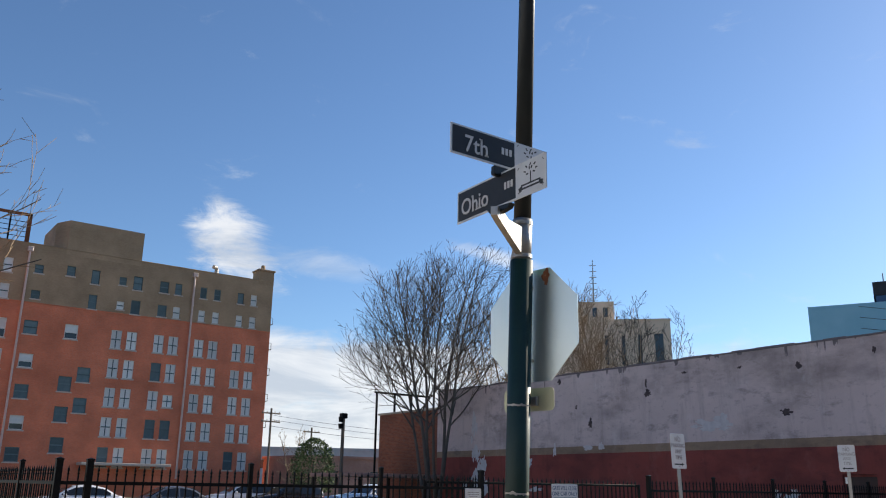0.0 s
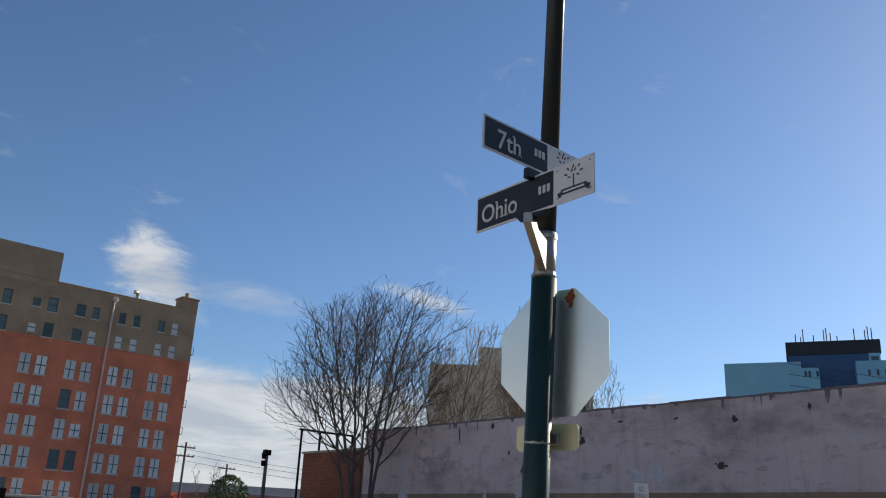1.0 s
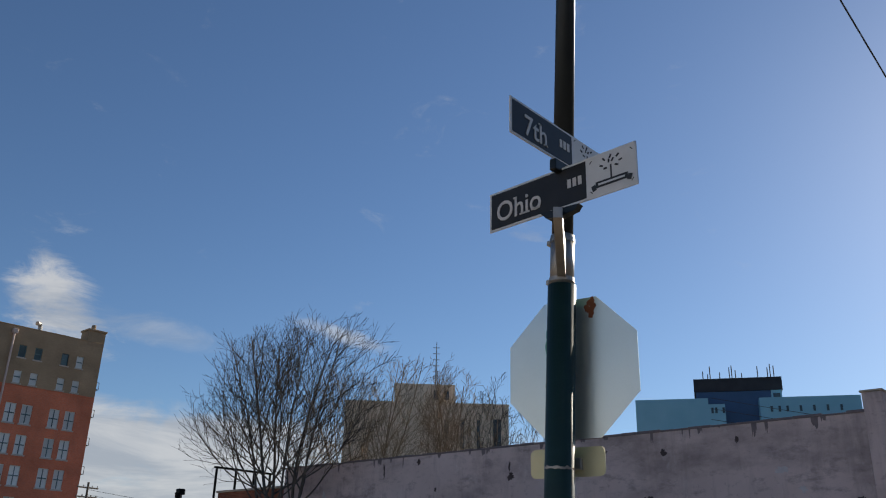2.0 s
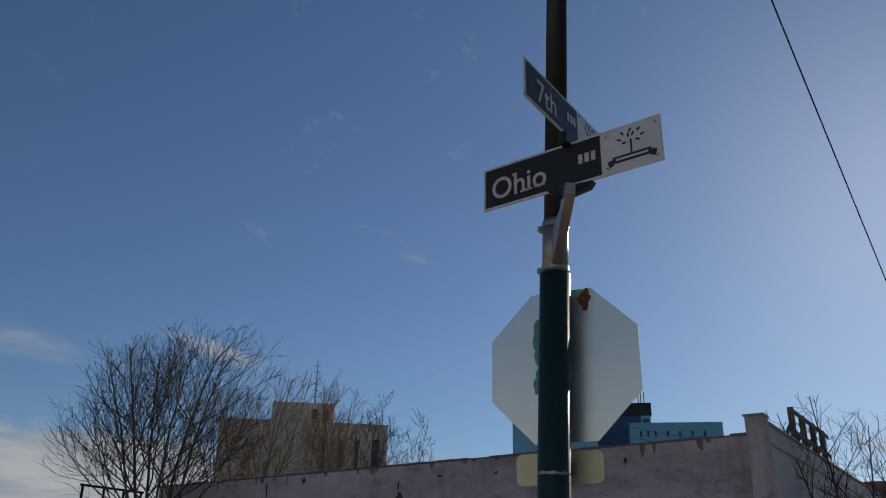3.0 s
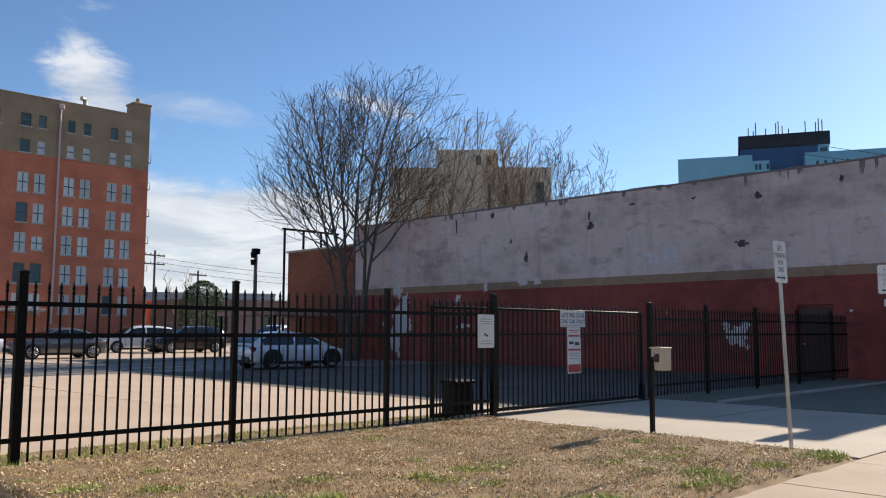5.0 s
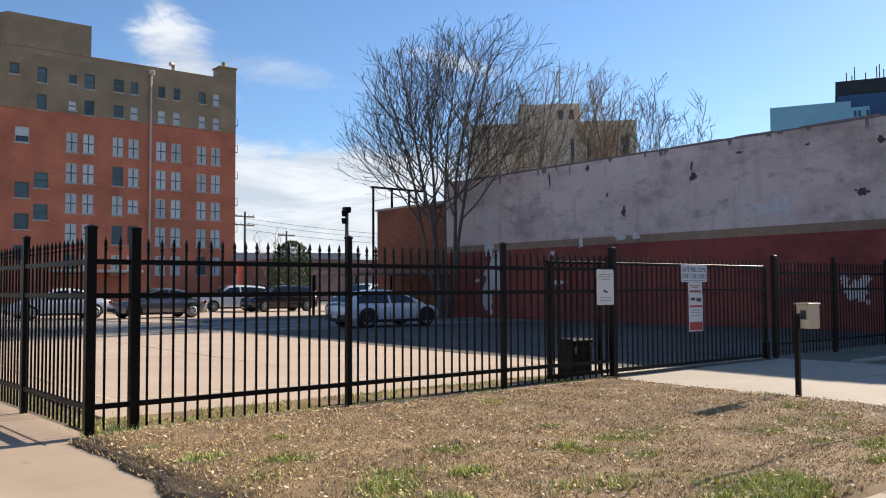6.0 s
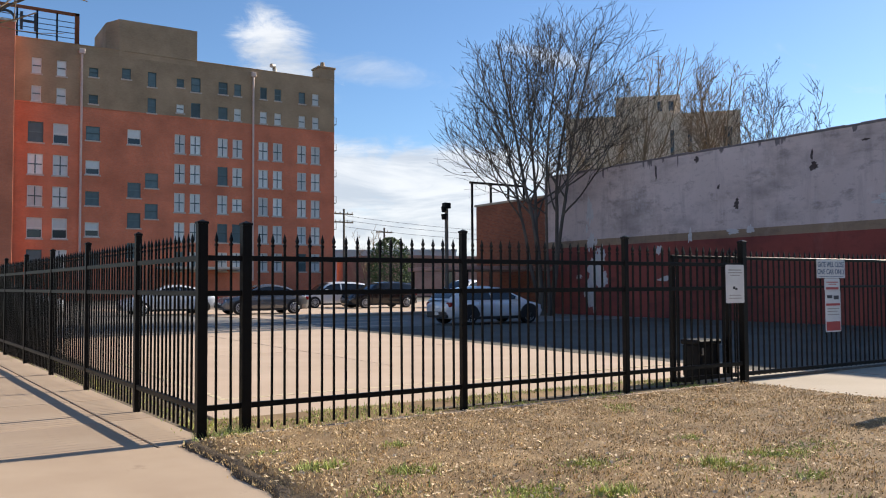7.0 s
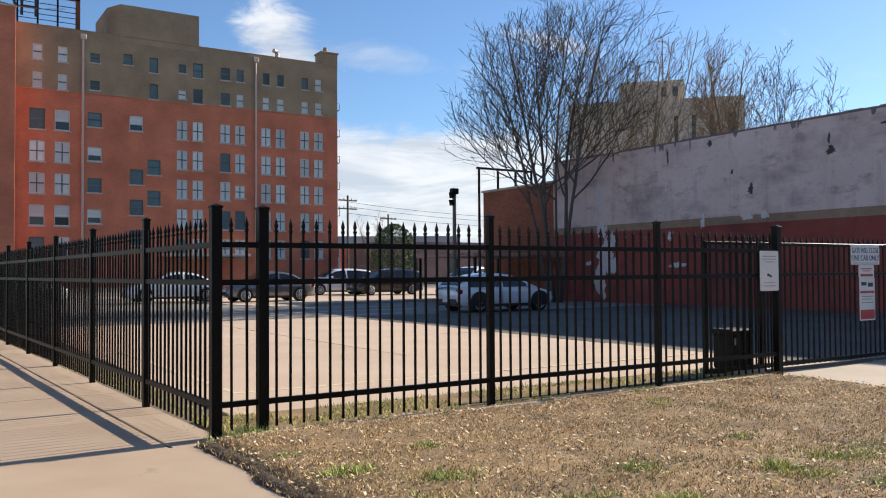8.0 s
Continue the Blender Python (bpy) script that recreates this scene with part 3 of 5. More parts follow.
for k in range(260):
    y = -5.55 + k * 5.3 / 259
    x = -0.19 + 0.16 * noise.noise((0, y * 1.3, 5)) + 0.015 * noise.noise((0, y * 6, 5))
    w = 0.045 + 0.035 * noise.noise((3, y * 3, 1)) + 0.02 * noise.noise((5, y * 9, 1))
    lip.append([bm.verts.new((x + dx + 0.01 * noise.noise((dx, y * 12, 8)), y, z + 0.012 * noise.noise((y * 15, dx * 30, 2)))) for dx, z in ((-w, 0.0), (-w * 0.4, 0.018), (0.03, 0.042), (0.1, 0.03))])
for a, b in zip(lip, lip[1:]):
    for k in range(3):
        bm.faces.new((a[k], a[k + 1], b[k + 1], b[k]))
tagged(part("lawn_lip", bm, M_EDGE, smooth=True), "crumbling soil lip along the lawn's edge, darkened for its shadow", "soil", kind="structure")
vs, fs = [], []
for _ in range(7600):
    x, y, z = on_lawn()
    a, s = random.uniform(0, 6.28), random.uniform(0.008, 0.022)
    u = Vector((math.cos(a), math.sin(a), random.uniform(-.5, .5))) * s
    w = Vector((-math.sin(a), math.cos(a), random.uniform(-.6, .6))) * s * 0.5
    c, k = Vector((x, y, z + 0.028)), len(vs)
    vs += [c - u, c - w, c + u, c + w]
    fs.append((k, k + 1, k + 2, k + 3))
me = bpy.data.meshes.new("leaf_litter")
me.from_pydata(vs, [], fs)
tagged(part("leaf_litter", me, M_LITTER), "pale fallen leaves scattered over the lawn", "leaves", kind="stuff")

# ---- iron fence ----
H_POST, H_PICK, RAILS = 1.96, 1.86, (0.27, 1.30, 1.62)


def spear(h, s=0.0095):
    """A square picket with a collar and a pressed spear tip."""
    bm = bmesh.new()
    prof = [(0.05, s), (h - 0.13, s), (h - 0.125, s * 1.45), (h - 0.108, s * 1.45), (h - 0.1, s * 0.75), (h - 0.07, s * 1.5), (h, 0.001)]
    rings = [[bm.verts.new((sx * r, sy * r, z)) for sx, sy in ((-1, -1), (1, -1), (1, 1), (-1, 1))] for z, r in prof]
    for a, b in zip(rings, rings[1:]):
        for k in range(4):
            bm.faces.new((a[k], a[(k + 1) % 4], b[(k + 1) % 4], b[k]))
    bm.faces.new(rings[0][::-1])
    return bm


PICKET = setmat(mesh_of(spear(H_PICK), "picket"), M_IRON)
SHORT_PICKET = setmat(mesh_of(spear(1.84), "picket"), M_IRON)


def post_mesh(w, h):
    bm = boxm(-w, w, -w, w, -0.02, h - 0.035, 0.004)
    box(bm, -w - 0.006, w + 0.006, -w - 0.006, w + 0.006, h - 0.035, h - 0.012, 0.003)
    prism_pts = [(-w, -w), (w, -w), (w, w), (-w, w)]
    base = [bm.verts.new((x, y, h - 0.012)) for x, y in prism_pts]
    tip = bm.verts.new((0, 0, h + 0.008))
    for i in range(4):
        bm.faces.new((base[i], base[(i + 1) % 4], tip))
    return setmat(mesh_of(bm, "fence_post"), M_IRON)


POST, POST_BIG = post_mesh(0.033, H_POST), post_mesh(0.045, H_POST)


def fence_post(fence, x, y, big=False, turn=0.0):
    return part("fence_post", POST_BIG if big else POST, None, fence, at=pose(x, y, 0, 0, 0, turn))


def fence_panel(fence, a, b, rails=RAILS, picket=PICKET, step=0.128):
    a, b = Vector(a), Vector(b)
    d = b - a
    n = max(1, round(d.length / step))
    turn = math.degrees(math.atan2(d.y, d.x))
    here = pose(a.x, a.y, 0, 0, 0, turn)
    for z in rails:
        part("rail", boxm(0.03, d.length - 0.03, -0.02, 0.02, z - 0.0245, z + 0.0245, 0.003), M_IRON, fence, at=here)
    for i in range(1, n):
        part("picket", picket, None, fence, at=here @ pose(i * d.length / n, 0, random.uniform(-.004, .004), random.uniform(-.15, .15), random.uniform(-.15, .15), 0))


f_front = thing("iron_fence", "black iron picket fence with spear tips along the lawn", "fence", group="iron fences")
f_side = thing("iron_fence", "black iron picket fence with spear tips beside the side sidewalk", "fence", group="iron fences")
f_right = thing("iron_fence", "black iron picket fence between gate and painted wall", "fence", group="iron fences")
front = [(0, 0), (0.41, 0), (2.84, 0.01), (5.26, 0.01), (7.48, 0.0)]
for i, (x, y) in enumerate(front):
    fence_post(f_front, x, y, i in (0, 1, 4))
for a, b in zip(front, front[1:]):
    fence_panel(f_front, a, b)
side = [(SKEW * y, y) for y in [0] + [2.05 + 2.4 * k for k in range(14)]]
turn = math.degrees(math.atan(-SKEW))
for x, y in side[1:]:
    fence_post(f_side, x, y, False, turn)
for a, b in zip(side, side[1:]):
    fence_panel(f_side, a, b)
right = [(12.55, 0.28), (14.9, 0.28), (17.35, 0.28), (19.8, 0.28), (22.1, 0.28), (23.35, 0.28)]
for i, (x, y) in enumerate(right[:-1]):
    fence_post(f_right, x, y, i == 0)
for a, b in zip(right, right[1:]):
    fence_panel(f_right, a, b)

# sliding gate behind the fence
gate = thing("sliding_gate", "black iron sliding gate with a bright top rail, closed", "gate", pose(6.34, 0.245, 0))
GL = 5.85
part("bottom_rail", boxm(0, GL, -0.025, 0.025, 0.06, 0.115, 0.006), M_IRON, gate)
part("top_rail", boxm(0, GL, -0.022, 0.022, 1.70, 1.745, 0.006), M_IRON, gate)
part("mid_rail", boxm(0, GL, -0.018, 0.018, 1.29, 1.325, 0.004), M_IRON, gate)
for x in (0.0, 1.1, GL - 0.05):
    part("stile", boxm(x, x + 0.05, -0.026, 0.026, 0.06, 1.75, 0.005), M_IRON, gate)
part("gate_foot", boxm(GL - 0.09, GL + 0.03, -0.05, 0.05, 0.0, 0.34, 0.01), M_IRON, gate)
for i in range(1, 46):
    part("picket", SHORT_PICKET, None, gate, at=pose(i * GL / 46, 0, 0))

operator = thing("gate_operator", "black gate operator box on a small concrete pad", "gate operator", pose(7.16, 0.47, 0))
part("pad", boxm(-0.34, 0.34, -0.28, 0.28, -0.02, 0.06, 0.015), M_KERB, operator)
part("housing", boxm(-0.22, 0.22, -0.16, 0.16, 0.06, 0.53, 0.03), M_OPBOX, operator)
part("lid", boxm(-0.235, 0.235, -0.175, 0.175, 0.52, 0.59, 0.02), M_OPBOX, operator)
part("latch", boxm(-0.17, -0.14, -0.172, -0.158, 0.38, 0.48, 0.003), M_GALV, operator)
part("chain_guard", boxm(-0.54, -0.23, -0.17, -0.1, 0.03, 0.1, 0.01), M_IRON, operator)


def board(name, label, category, w, h, at, mat=None, border=None, parent=None, round_by=0.02):
    """A thin sign plate with rounded corners that faces -y, with its middle at the place given."""
    pts = []
    for cx, cz, a0 in ((w / 2 - round_by, h / 2 - round_by, 0), (-w / 2 + round_by, h / 2 - round_by, 90),
                       (-w / 2 + round_by, -h / 2 + round_by, 180), (w / 2 - round_by, -h / 2 + round_by, 270)):
        pts += [(cx + round_by * math.cos(radians(a0 + t)), cz + round_by * math.sin(radians(a0 + t))) for t in (0, 30, 60, 90)]
    root = thing(name, label, category, at) if not parent else None
    plate = part("plate", prismm(pts, "y", -0.0015, 0.0015), mat or M_SIGNWHITE, root or parent, at=None if root else at)
    return root or plate


def bars(parent, rows, mat=M_SIGNINK, name="text_bar", y=-0.0035):
    for x0, x1, z0, z1 in rows:
        part(name, boxm(x0, x1, y - 0.001, y + 0.001, z0, z1), mat, parent)


s = board("gate_rules_sign", "white metal notice with unreadable text on the gate post", "sign", 0.38, 0.52, pose(7.25, -0.055, 1.36))
bars(s, [(-0.13, 0.13, 0.18, 0.195), (-0.14, 0.14, 0.145, 0.158), (-0.1, 0.1, 0.11, 0.122), (-0.12, 0.12, -0.16, -0.15), (-0.13, 0.13, -0.2, -0.19)], M_GALV)
bars(s, [(-0.045, 0.0, -0.07, -0.035), (0.0, 0.045, -0.085, -0.055)], M_SIGNINK, "emblem")
s = board("gate_warning_sign", "white sign with dark capital letters on the gate", "sign", 0.74, 0.29, pose(9.84, 0.19, 1.585))
words("lettering", "GATE WILL CLOSE", 0.115, M_BLUE_INK, s, pose(0, -0.0035, 0.06), 0.72)
words("lettering", "ONE CAR ONLY", 0.115, M_BLUE_INK, s, pose(0, -0.0035, -0.05), 0.85)
bars(s, [(-0.32, 0.32, -0.125, -0.118)], M_BLUE_INK)
s = board("gate_notice", "small white notice below the gate warning", "sign", 0.4, 0.19, pose(9.86, 0.19, 1.34))
bars(s, [(-0.15, 0.15, 0.03, 0.045), (-0.1, 0.1, 0.0, 0.012), (-0.16, 0.16, -0.075, -0.04)], M_RED_INK)
s = board("tow_away_sign", "white and red towing notice on the gate", "sign", 0.4, 0.64, pose(9.87, 0.19, 0.93))
bars(s, [(-0.15, -0.02, 0.2, 0.25), (0.02, 0.15, 0.18, 0.24)], M_SIGNINK, "emblem")
bars(s, [(-0.18, 0.18, 0.085, 0.12), (-0.18, 0.18, -0.3, -0.16)], M_RED_INK)
bars(s, [(-0.15, 0.15, 0.03, 0.045), (-0.15, 0.12, -0.01, 0.003), (-0.15, 0.15, -0.06, -0.047)], M_GALV)

# key pad stand
key = thing("keypad_stand", "beige keypad box on a dark bent steel post", "keypad", pose(7.35, -2.93, 0))
part("foot_plate", boxm(-0.11, 0.11, -0.11, 0.11, 0.0, 0.02, 0.004), M_IRON, key)
part("post", boxm(-0.028, 0.028, -0.028, 0.028, 0.015, 1.0, 0.005), M_IRON, key)
part("pad_under", boxm(-0.25, 0.3, -0.3, 0.3, -0.03, 0.006, 0.005), M_KERB, key)
part("arm", tubem([(0, 0, 0.9), (0.0, 0, 1.0), (0.05, -0.03, 1.03), (0.14, -0.12, 1.03)], 0.03, 8), M_IRON, key)
b = part("housing", boxm(-0.09, 0.09, -0.1, 0.1, -0.15, 0.15, 0.012), M_BEIGE, key, at=pose(0.1, -0.09, 1.0, 0, 0, -12))
part("hood", boxm(-0.12, 0.1, -0.108, 0.108, 0.14, 0.158, 0.006), M_BEIGE, b)
part("key_panel", boxm(-0.102, -0.088, -0.05, 0.03, -0.04, 0.07, 0.003), M_SIGNINK, b)


def no_parking(base, turn, height, lean, label, torn=False, aim=-1):
    root = thing("no_parking_sign", label, "street sign", pose(*base, lean[0], lean[1], 0) @ pose(0, 0, 0, 0, 0, turn))
    part("post", boxm(-0.03, 0.03, -0.012, 0.012, -0.05, height - 0.05, 0.004), M_GALV, root)
    face = board("plate", "", "", 0.305, 0.5, pose(0, -0.018, height - 0.25), parent=root, round_by=0.03)
    for txt, z, size in (("NO", 0.16, 0.1), ("PARKING", 0.075, 0.085), ("ANY", -0.01, 0.085), ("TIME", -0.095, 0.085)):
        words("lettering", txt, size, M_FADED, face, pose(0, -0.0035, z), 0.8)
    part("arrow", prismm([(-aim * x, z) for x, z in ((-0.1, -0.19), (-0.06, -0.165), (-0.06, -0.18), (0.1, -0.18), (0.1, -0.2), (-0.06, -0.2), (-0.06, -0.215))], "y", -0.004, -0.002), M_SIGNINK, face)
    for z in (0.21, -0.225):
        part("bolt", tubem([(0, -0.001, z), (0, -0.007, z)], 0.008, 8), M_GALV, face)
    if torn:
        part("tag", boxm(-0.07, -0.03, -0.03, -0.02, height - 0.72, height - 0.6, 0.002), M_SIGNWHITE, root)
    return root


no_parking((7.4, -4.74, 0), -3, 2.45, (-2.0, 0.3), "narrow white no parking sign on a leaning steel post", aim=1)
no_parking((13.2, -4.05, 0), -70, 2.53, (0, 0), "white no parking sign with a torn tag on a steel post", True)

# ---- street sign pole at the corner ----
PX, PY = 0.875, -8.675
pole = thing("street_pole", "green steel street pole with a dark upper mast", "pole", pose(PX, PY + 0.155, 0, 2.6))
part("base", tubem([(0, 0, -0.02), (0, 0, 0.25), (0, 0, 0.3)], [0.14, 0.13, 0.09], 20), M_GREENPOLE, pole, smooth=False)
part("lower_shaft", tubem([(0, 0, 0.25), (0, 0, 3.14)], 0.077, 24), M_GREENPOLE, pole, smooth=True)
part("upper_mast", tubem([(0, 0, 3.1), (0, 0, 9.2)], [0.06, 0.054], 20), M_BLACKPOLE, pole, smooth=True)
part("collar", tubem([(0, 0, 3.14), (0, 0, 3.43)], 0.066, 20), M_GALV, pole, smooth=True)
for z in (3.17, 3.4):
    part("strap", tubem([(0, 0, z - 0.012), (0, 0, z + 0.012)], 0.07, 20), M_GALV, pole)
    part("buckle", boxm(-0.02, 0.02, 0.07, 0.095, z - 0.015, z + 0.015, 0.004), M_GALV, pole)
for z in (1.62, 2.17):
    bmx = bmesh.new()
    lo, hi = [], []
    for k in range(40):
        a0, c0 = k / 40 * 2 * math.pi, noise.noise((k * 0.7, z, 2))
        lo.append(bmx.verts.new((0.0782 * math.cos(a0), 0.0782 * math.sin(a0), z - 0.004 - 0.012 * abs(c0))))
        hi.append(bmx.verts.new((0.0782 * math.cos(a0), 0.0782 * math.sin(a0), z + 0.004 + 0.022 * max(0, noise.noise((k * 0.5, z, 9))))))
    for k in range(40):
        bmx.faces.new((lo[k], lo[(k + 1) % 40], hi[(k + 1) % 40], hi[k]))
    part("worn_ring", bmx, M_GALV, pole, "ring of bare scraped metal")
JX, JY = 0.42, -8.97
arm = part("sign_arm", prismm([(0.05, -0.02), (0.12, -0.01), (0.56, 0.075), (0.64, 0.095), (0.64, 0.15), (0.5, 0.15), (0.4, 0.13), (0.05, 0.17)], "y", -0.022, 0.022),
           M_GALV, pole, at=pose(0, 0, 3.19) @ Matrix.Rotation(math.atan2(JY - PY, JX - PX), 4, "Z"))
part("sign_saddle", prismm([(-0.13, 3.362), (0.1, 3.362), (0.06, 3.325), (-0.03, 3.318), (-0.11, 3.335)], "x", -0.02, 0.02), M_BLACKPOLE, pole, at=pose(JX - PX, JY - PY, 0))
part("cross_saddle", boxm(-0.06, 0.06, -0.02, 0.02, 3.562, 3.625, 0.006), M_BLACKPOLE, pole, at=pose(JX - PX, JY - PY, 0))


def street_name(name, label, text, at, w, h):
    root = thing(name, label, "street sign", at)
    part("blade", boxm(-w / 2, w / 2, -0.004, 0.004, -h / 2, h / 2, 0.0), M_SIGNWHITE, root)
    part("dark_panel", boxm(-w / 2 + 0.012, w / 2 - 0.285, -0.0055, 0.0055, -h / 2 + 0.012, h / 2 - 0.012), M_SIGNFACE, root)
    words("lettering", text, 0.158, M_LETTER, root, pose(-w / 2 + 0.2, -0.0075, -0.018), 0.92, bold=0.0012, serif=0.009)
    for k in range(3):
        x = w / 2 - 0.395 + k * 0.032
        part("number_bar", boxm(x, x + 0.021, -0.008, -0.006, -0.014, 0.032), M_LETTER, root)
    cx = w / 2 - 0.14
    part("emblem_ribbon", boxm(-0.09, 0.09, -0.006, -0.0045, -0.016, 0.016), M_SIGNINK, root, at=pose(cx, 0, -0.05, 0, 0, 0))
    for sx in (-1, 1):
        part("emblem_ribbon", boxm(-0.012, 0.012, -0.006, -0.0045, -0.015, 0.015), M_SIGNINK, root, at=pose(cx + sx * 0.1, 0, -0.062, 0, sx * 18, 0))
    part("emblem_band", boxm(-0.075, 0.075, -0.0068, -0.006, -0.005, 0.005), M_SIGNWHITE, root, at=pose(cx, 0, -0.05))
    part("emblem_stem", boxm(-0.004, 0.004, -0.006, -0.0045, -0.034, 0.035), M_SIGNINK, root, at=pose(cx, 0, 0.0))
    for k, (a, r) in enumerate(((10, .055), (50, .06), (92, .055), (130, .06), (170, .055), (205, .035), (-25, .035), (70, .03), (112, .03))):
        part("emblem_ray", boxm(-0.01, 0.01, -0.006, -0.0045, -0.0045, 0.0045), M_SIGNINK, root,
             at=pose(cx + r * math.cos(radians(a)), 0, 0.035 + 0.8 * r * math.sin(radians(a)), 0, -a + (k % 3) * 14, 0))
    for sx in (-1, 1):
        for sz in (-1, 1):
            part("emblem_corner", boxm(-0.009, 0.009, -0.006, -0.0045, -0.002, 0.002), M_SIGNINK, root, at=pose(cx + sx * .115, 0, sz * .08, 0, sx * sz * 45, 0))
    return root


street_name("street_name_sign", "black and white street name blade reading Ohio", "Ohio", pose(JX, JY, 3.456, 0, 0, -92.4), 0.91, 0.222)
street_name("street_name_sign", "black and white street name blade reading 7th", "7th", pose(JX + 0.015, JY + 0.005, 3.722, 0, 0, 0), 0.80, 0.2)

R8 = 0.381 / math.cos(math.pi / 8)
octo = [(R8 * math.cos(math.pi / 8 + k * math.pi / 4), R8 * math.sin(math.pi / 8 + k * math.pi / 4)) for k in range(8)]
stop = thing("stop_sign", "octagonal stop sign seen from its bare grey back", "traffic sign", pose(0.998, -8.628, 2.71, 0, 0, 90 + 8))
part("plate", prismm(octo, "y", -0.002, 0.002), M_ALU, stop)
part("red_face", prismm([(x * .97, z * .97) for x, z in octo], "y", -0.0045, -0.0025), M_RED_INK, stop)
for z in (0.26, -0.24):
    part("bolt", tubem([(0, 0.002, z), (0, 0.012, z)], 0.012, 8), M_GALV, stop)
for k in range(14):
    sx, sz, sr = random.uniform(0.085, 0.15), random.uniform(-0.24, 0.2), random.uniform(0.012, 0.035)
    pts = [(sx + sr * math.cos(a) * random.uniform(.5, 1.1), sz + 2.2 * sr * math.sin(a) * random.uniform(.6, 1.1)) for a in [q * math.pi / 5 for q in range(10)]]
    part("paint_overspray", prismm(pts, "y", 0.0022, 0.003 + 0.00005 * k), M_SPRAY, stop)
for k in range(6):
    sx, sz, sr = random.uniform(-0.14, -0.09), random.uniform(0.24, 0.36), random.uniform(0.012, 0.03)
    pts = [(sx + sr * math.cos(a) * random.uniform(.5, 1.1), sz + 1.4 * sr * math.sin(a) * random.uniform(.6, 1.1)) for a in [q * math.pi / 5 for q in range(10)]]
    part("rust_mark", prismm(pts, "y", 0.0022, 0.003 + 0.00005 * k), M_RUST, stop)
plq = thing("sign_plaque", "small rounded yellowish plaque back below the stop sign", "traffic sign", pose(0.998, -8.628, 2.2, 0, 0, 90 + 8))
board("plate", "", "", 0.43, 0.15, pose(0.042, 0, 0.012), M_PLAQUE, parent=plq, round_by=0.03)
part("clamp", boxm(-0.05, 0.05, 0.002, 0.03, -0.03, 0.03, 0.004), M_GALV, plq)
wire = [(0.93 + k * 1.5, -9.24 + 0.01 * k, 8.12 - 0.159 * 1.5 * k - 0.0 * k) for k in range(24)]
tagged(part("service_cable", tubem(wire, 0.009, 6), M_WIRE), "twisted black service cable slanting down from the pole", "cable")
part("cable_arm", tubem([(0, 0, 8.1), (0.02, -0.62, 8.12)], 0.02, 8), M_GALV, pole)

# ---- painted side wall of the neighbouring shop ----
WX, WY0, WY1, WTOP = 23.49, -4.05, 23.6, 6.44
wall = thing("wall_east", "long painted side wall, mauve above and maroon below", "wall", kind="structure")


def wall_mesh(z0, z1, openings=()):
    bm = bmesh.new()
    wall_grid(bm, 0, WY1 - WY0, z0, z1, list(openings), 0.25)
    bmesh.ops.subdivide_edges(bm, edges=[e for e in bm.edges if e.calc_length() > 3], cuts=12, use_grid_fill=True)
    return bm


TO_WALL = pose(WX, WY1, 0, 0, 0, -90)              # x runs from the far end to the street, the face looks to -x
door_x = (WY1 - 1.8, WY1 - 0.7)
part("maroon_base", wall_mesh(-0.05, 3.06, [(*door_x, -0.05, 2.2)]), M_MAROON, wall, at=TO_WALL)
part("tan_band", wall_mesh(3.06, 3.36), M_TANBAND, wall, at=TO_WALL)
part("mauve_top", wall_mesh(3.36, WTOP), M_MAUVE, wall, at=TO_WALL)
bm = bmesh.new()
y = WY0
while y < WY1 - 0.2:                                # worn coping in pieces
    step = random.uniform(0.5, 1.1)
    dz = random.uniform(-0.03, 0.015)
    box(bm, WX - 0.03, WX + 0.36, y, min(y + step - 0.01, WY1), WTOP - 0.01, WTOP + 0.07 + dz, 0.012)
    y += step
part("coping", bm, M_STAIN, wall, "sooty worn coping")
part("corner_pier", boxm(WX - 0.035, WX + 0.5, WY0 - 0.12, WY0 + 0.45, -0.05, 7.0, 0.02), M_MAUVE, wall)
part("pier_cap", boxm(WX - 0.07, WX + 0.54, WY0 - 0.15, WY0 + 0.5, 7.0, 7.06, 0.015), M_KERB, wall)
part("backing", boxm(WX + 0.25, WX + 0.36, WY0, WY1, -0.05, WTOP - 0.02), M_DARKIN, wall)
door = thing("wall_door", "dark steel door set in the painted wall", "door", pose(WX + 0.12, -0.0 + 1.25, 0, 0, 0, -90), kind="structure")
part("leaf", boxm(-0.5, 0.5, 0, 0.05, 0, 2.12, 0.006), M_DOOR, door)
for x0, x1, z0, z1 in ((-0.545, -0.5, 0, 2.19), (0.5, 0.545, 0, 2.19), (-0.5, 0.5, 2.12, 2.19)):
    part("frame", boxm(x0, x1, -0.03, 0.06, z0, z1), M_MAROON, door)
part("door_handle", boxm(-0.44, -0.34, -0.04, -0.01, 0.98, 1.02, 0.006), M_GALV, door)


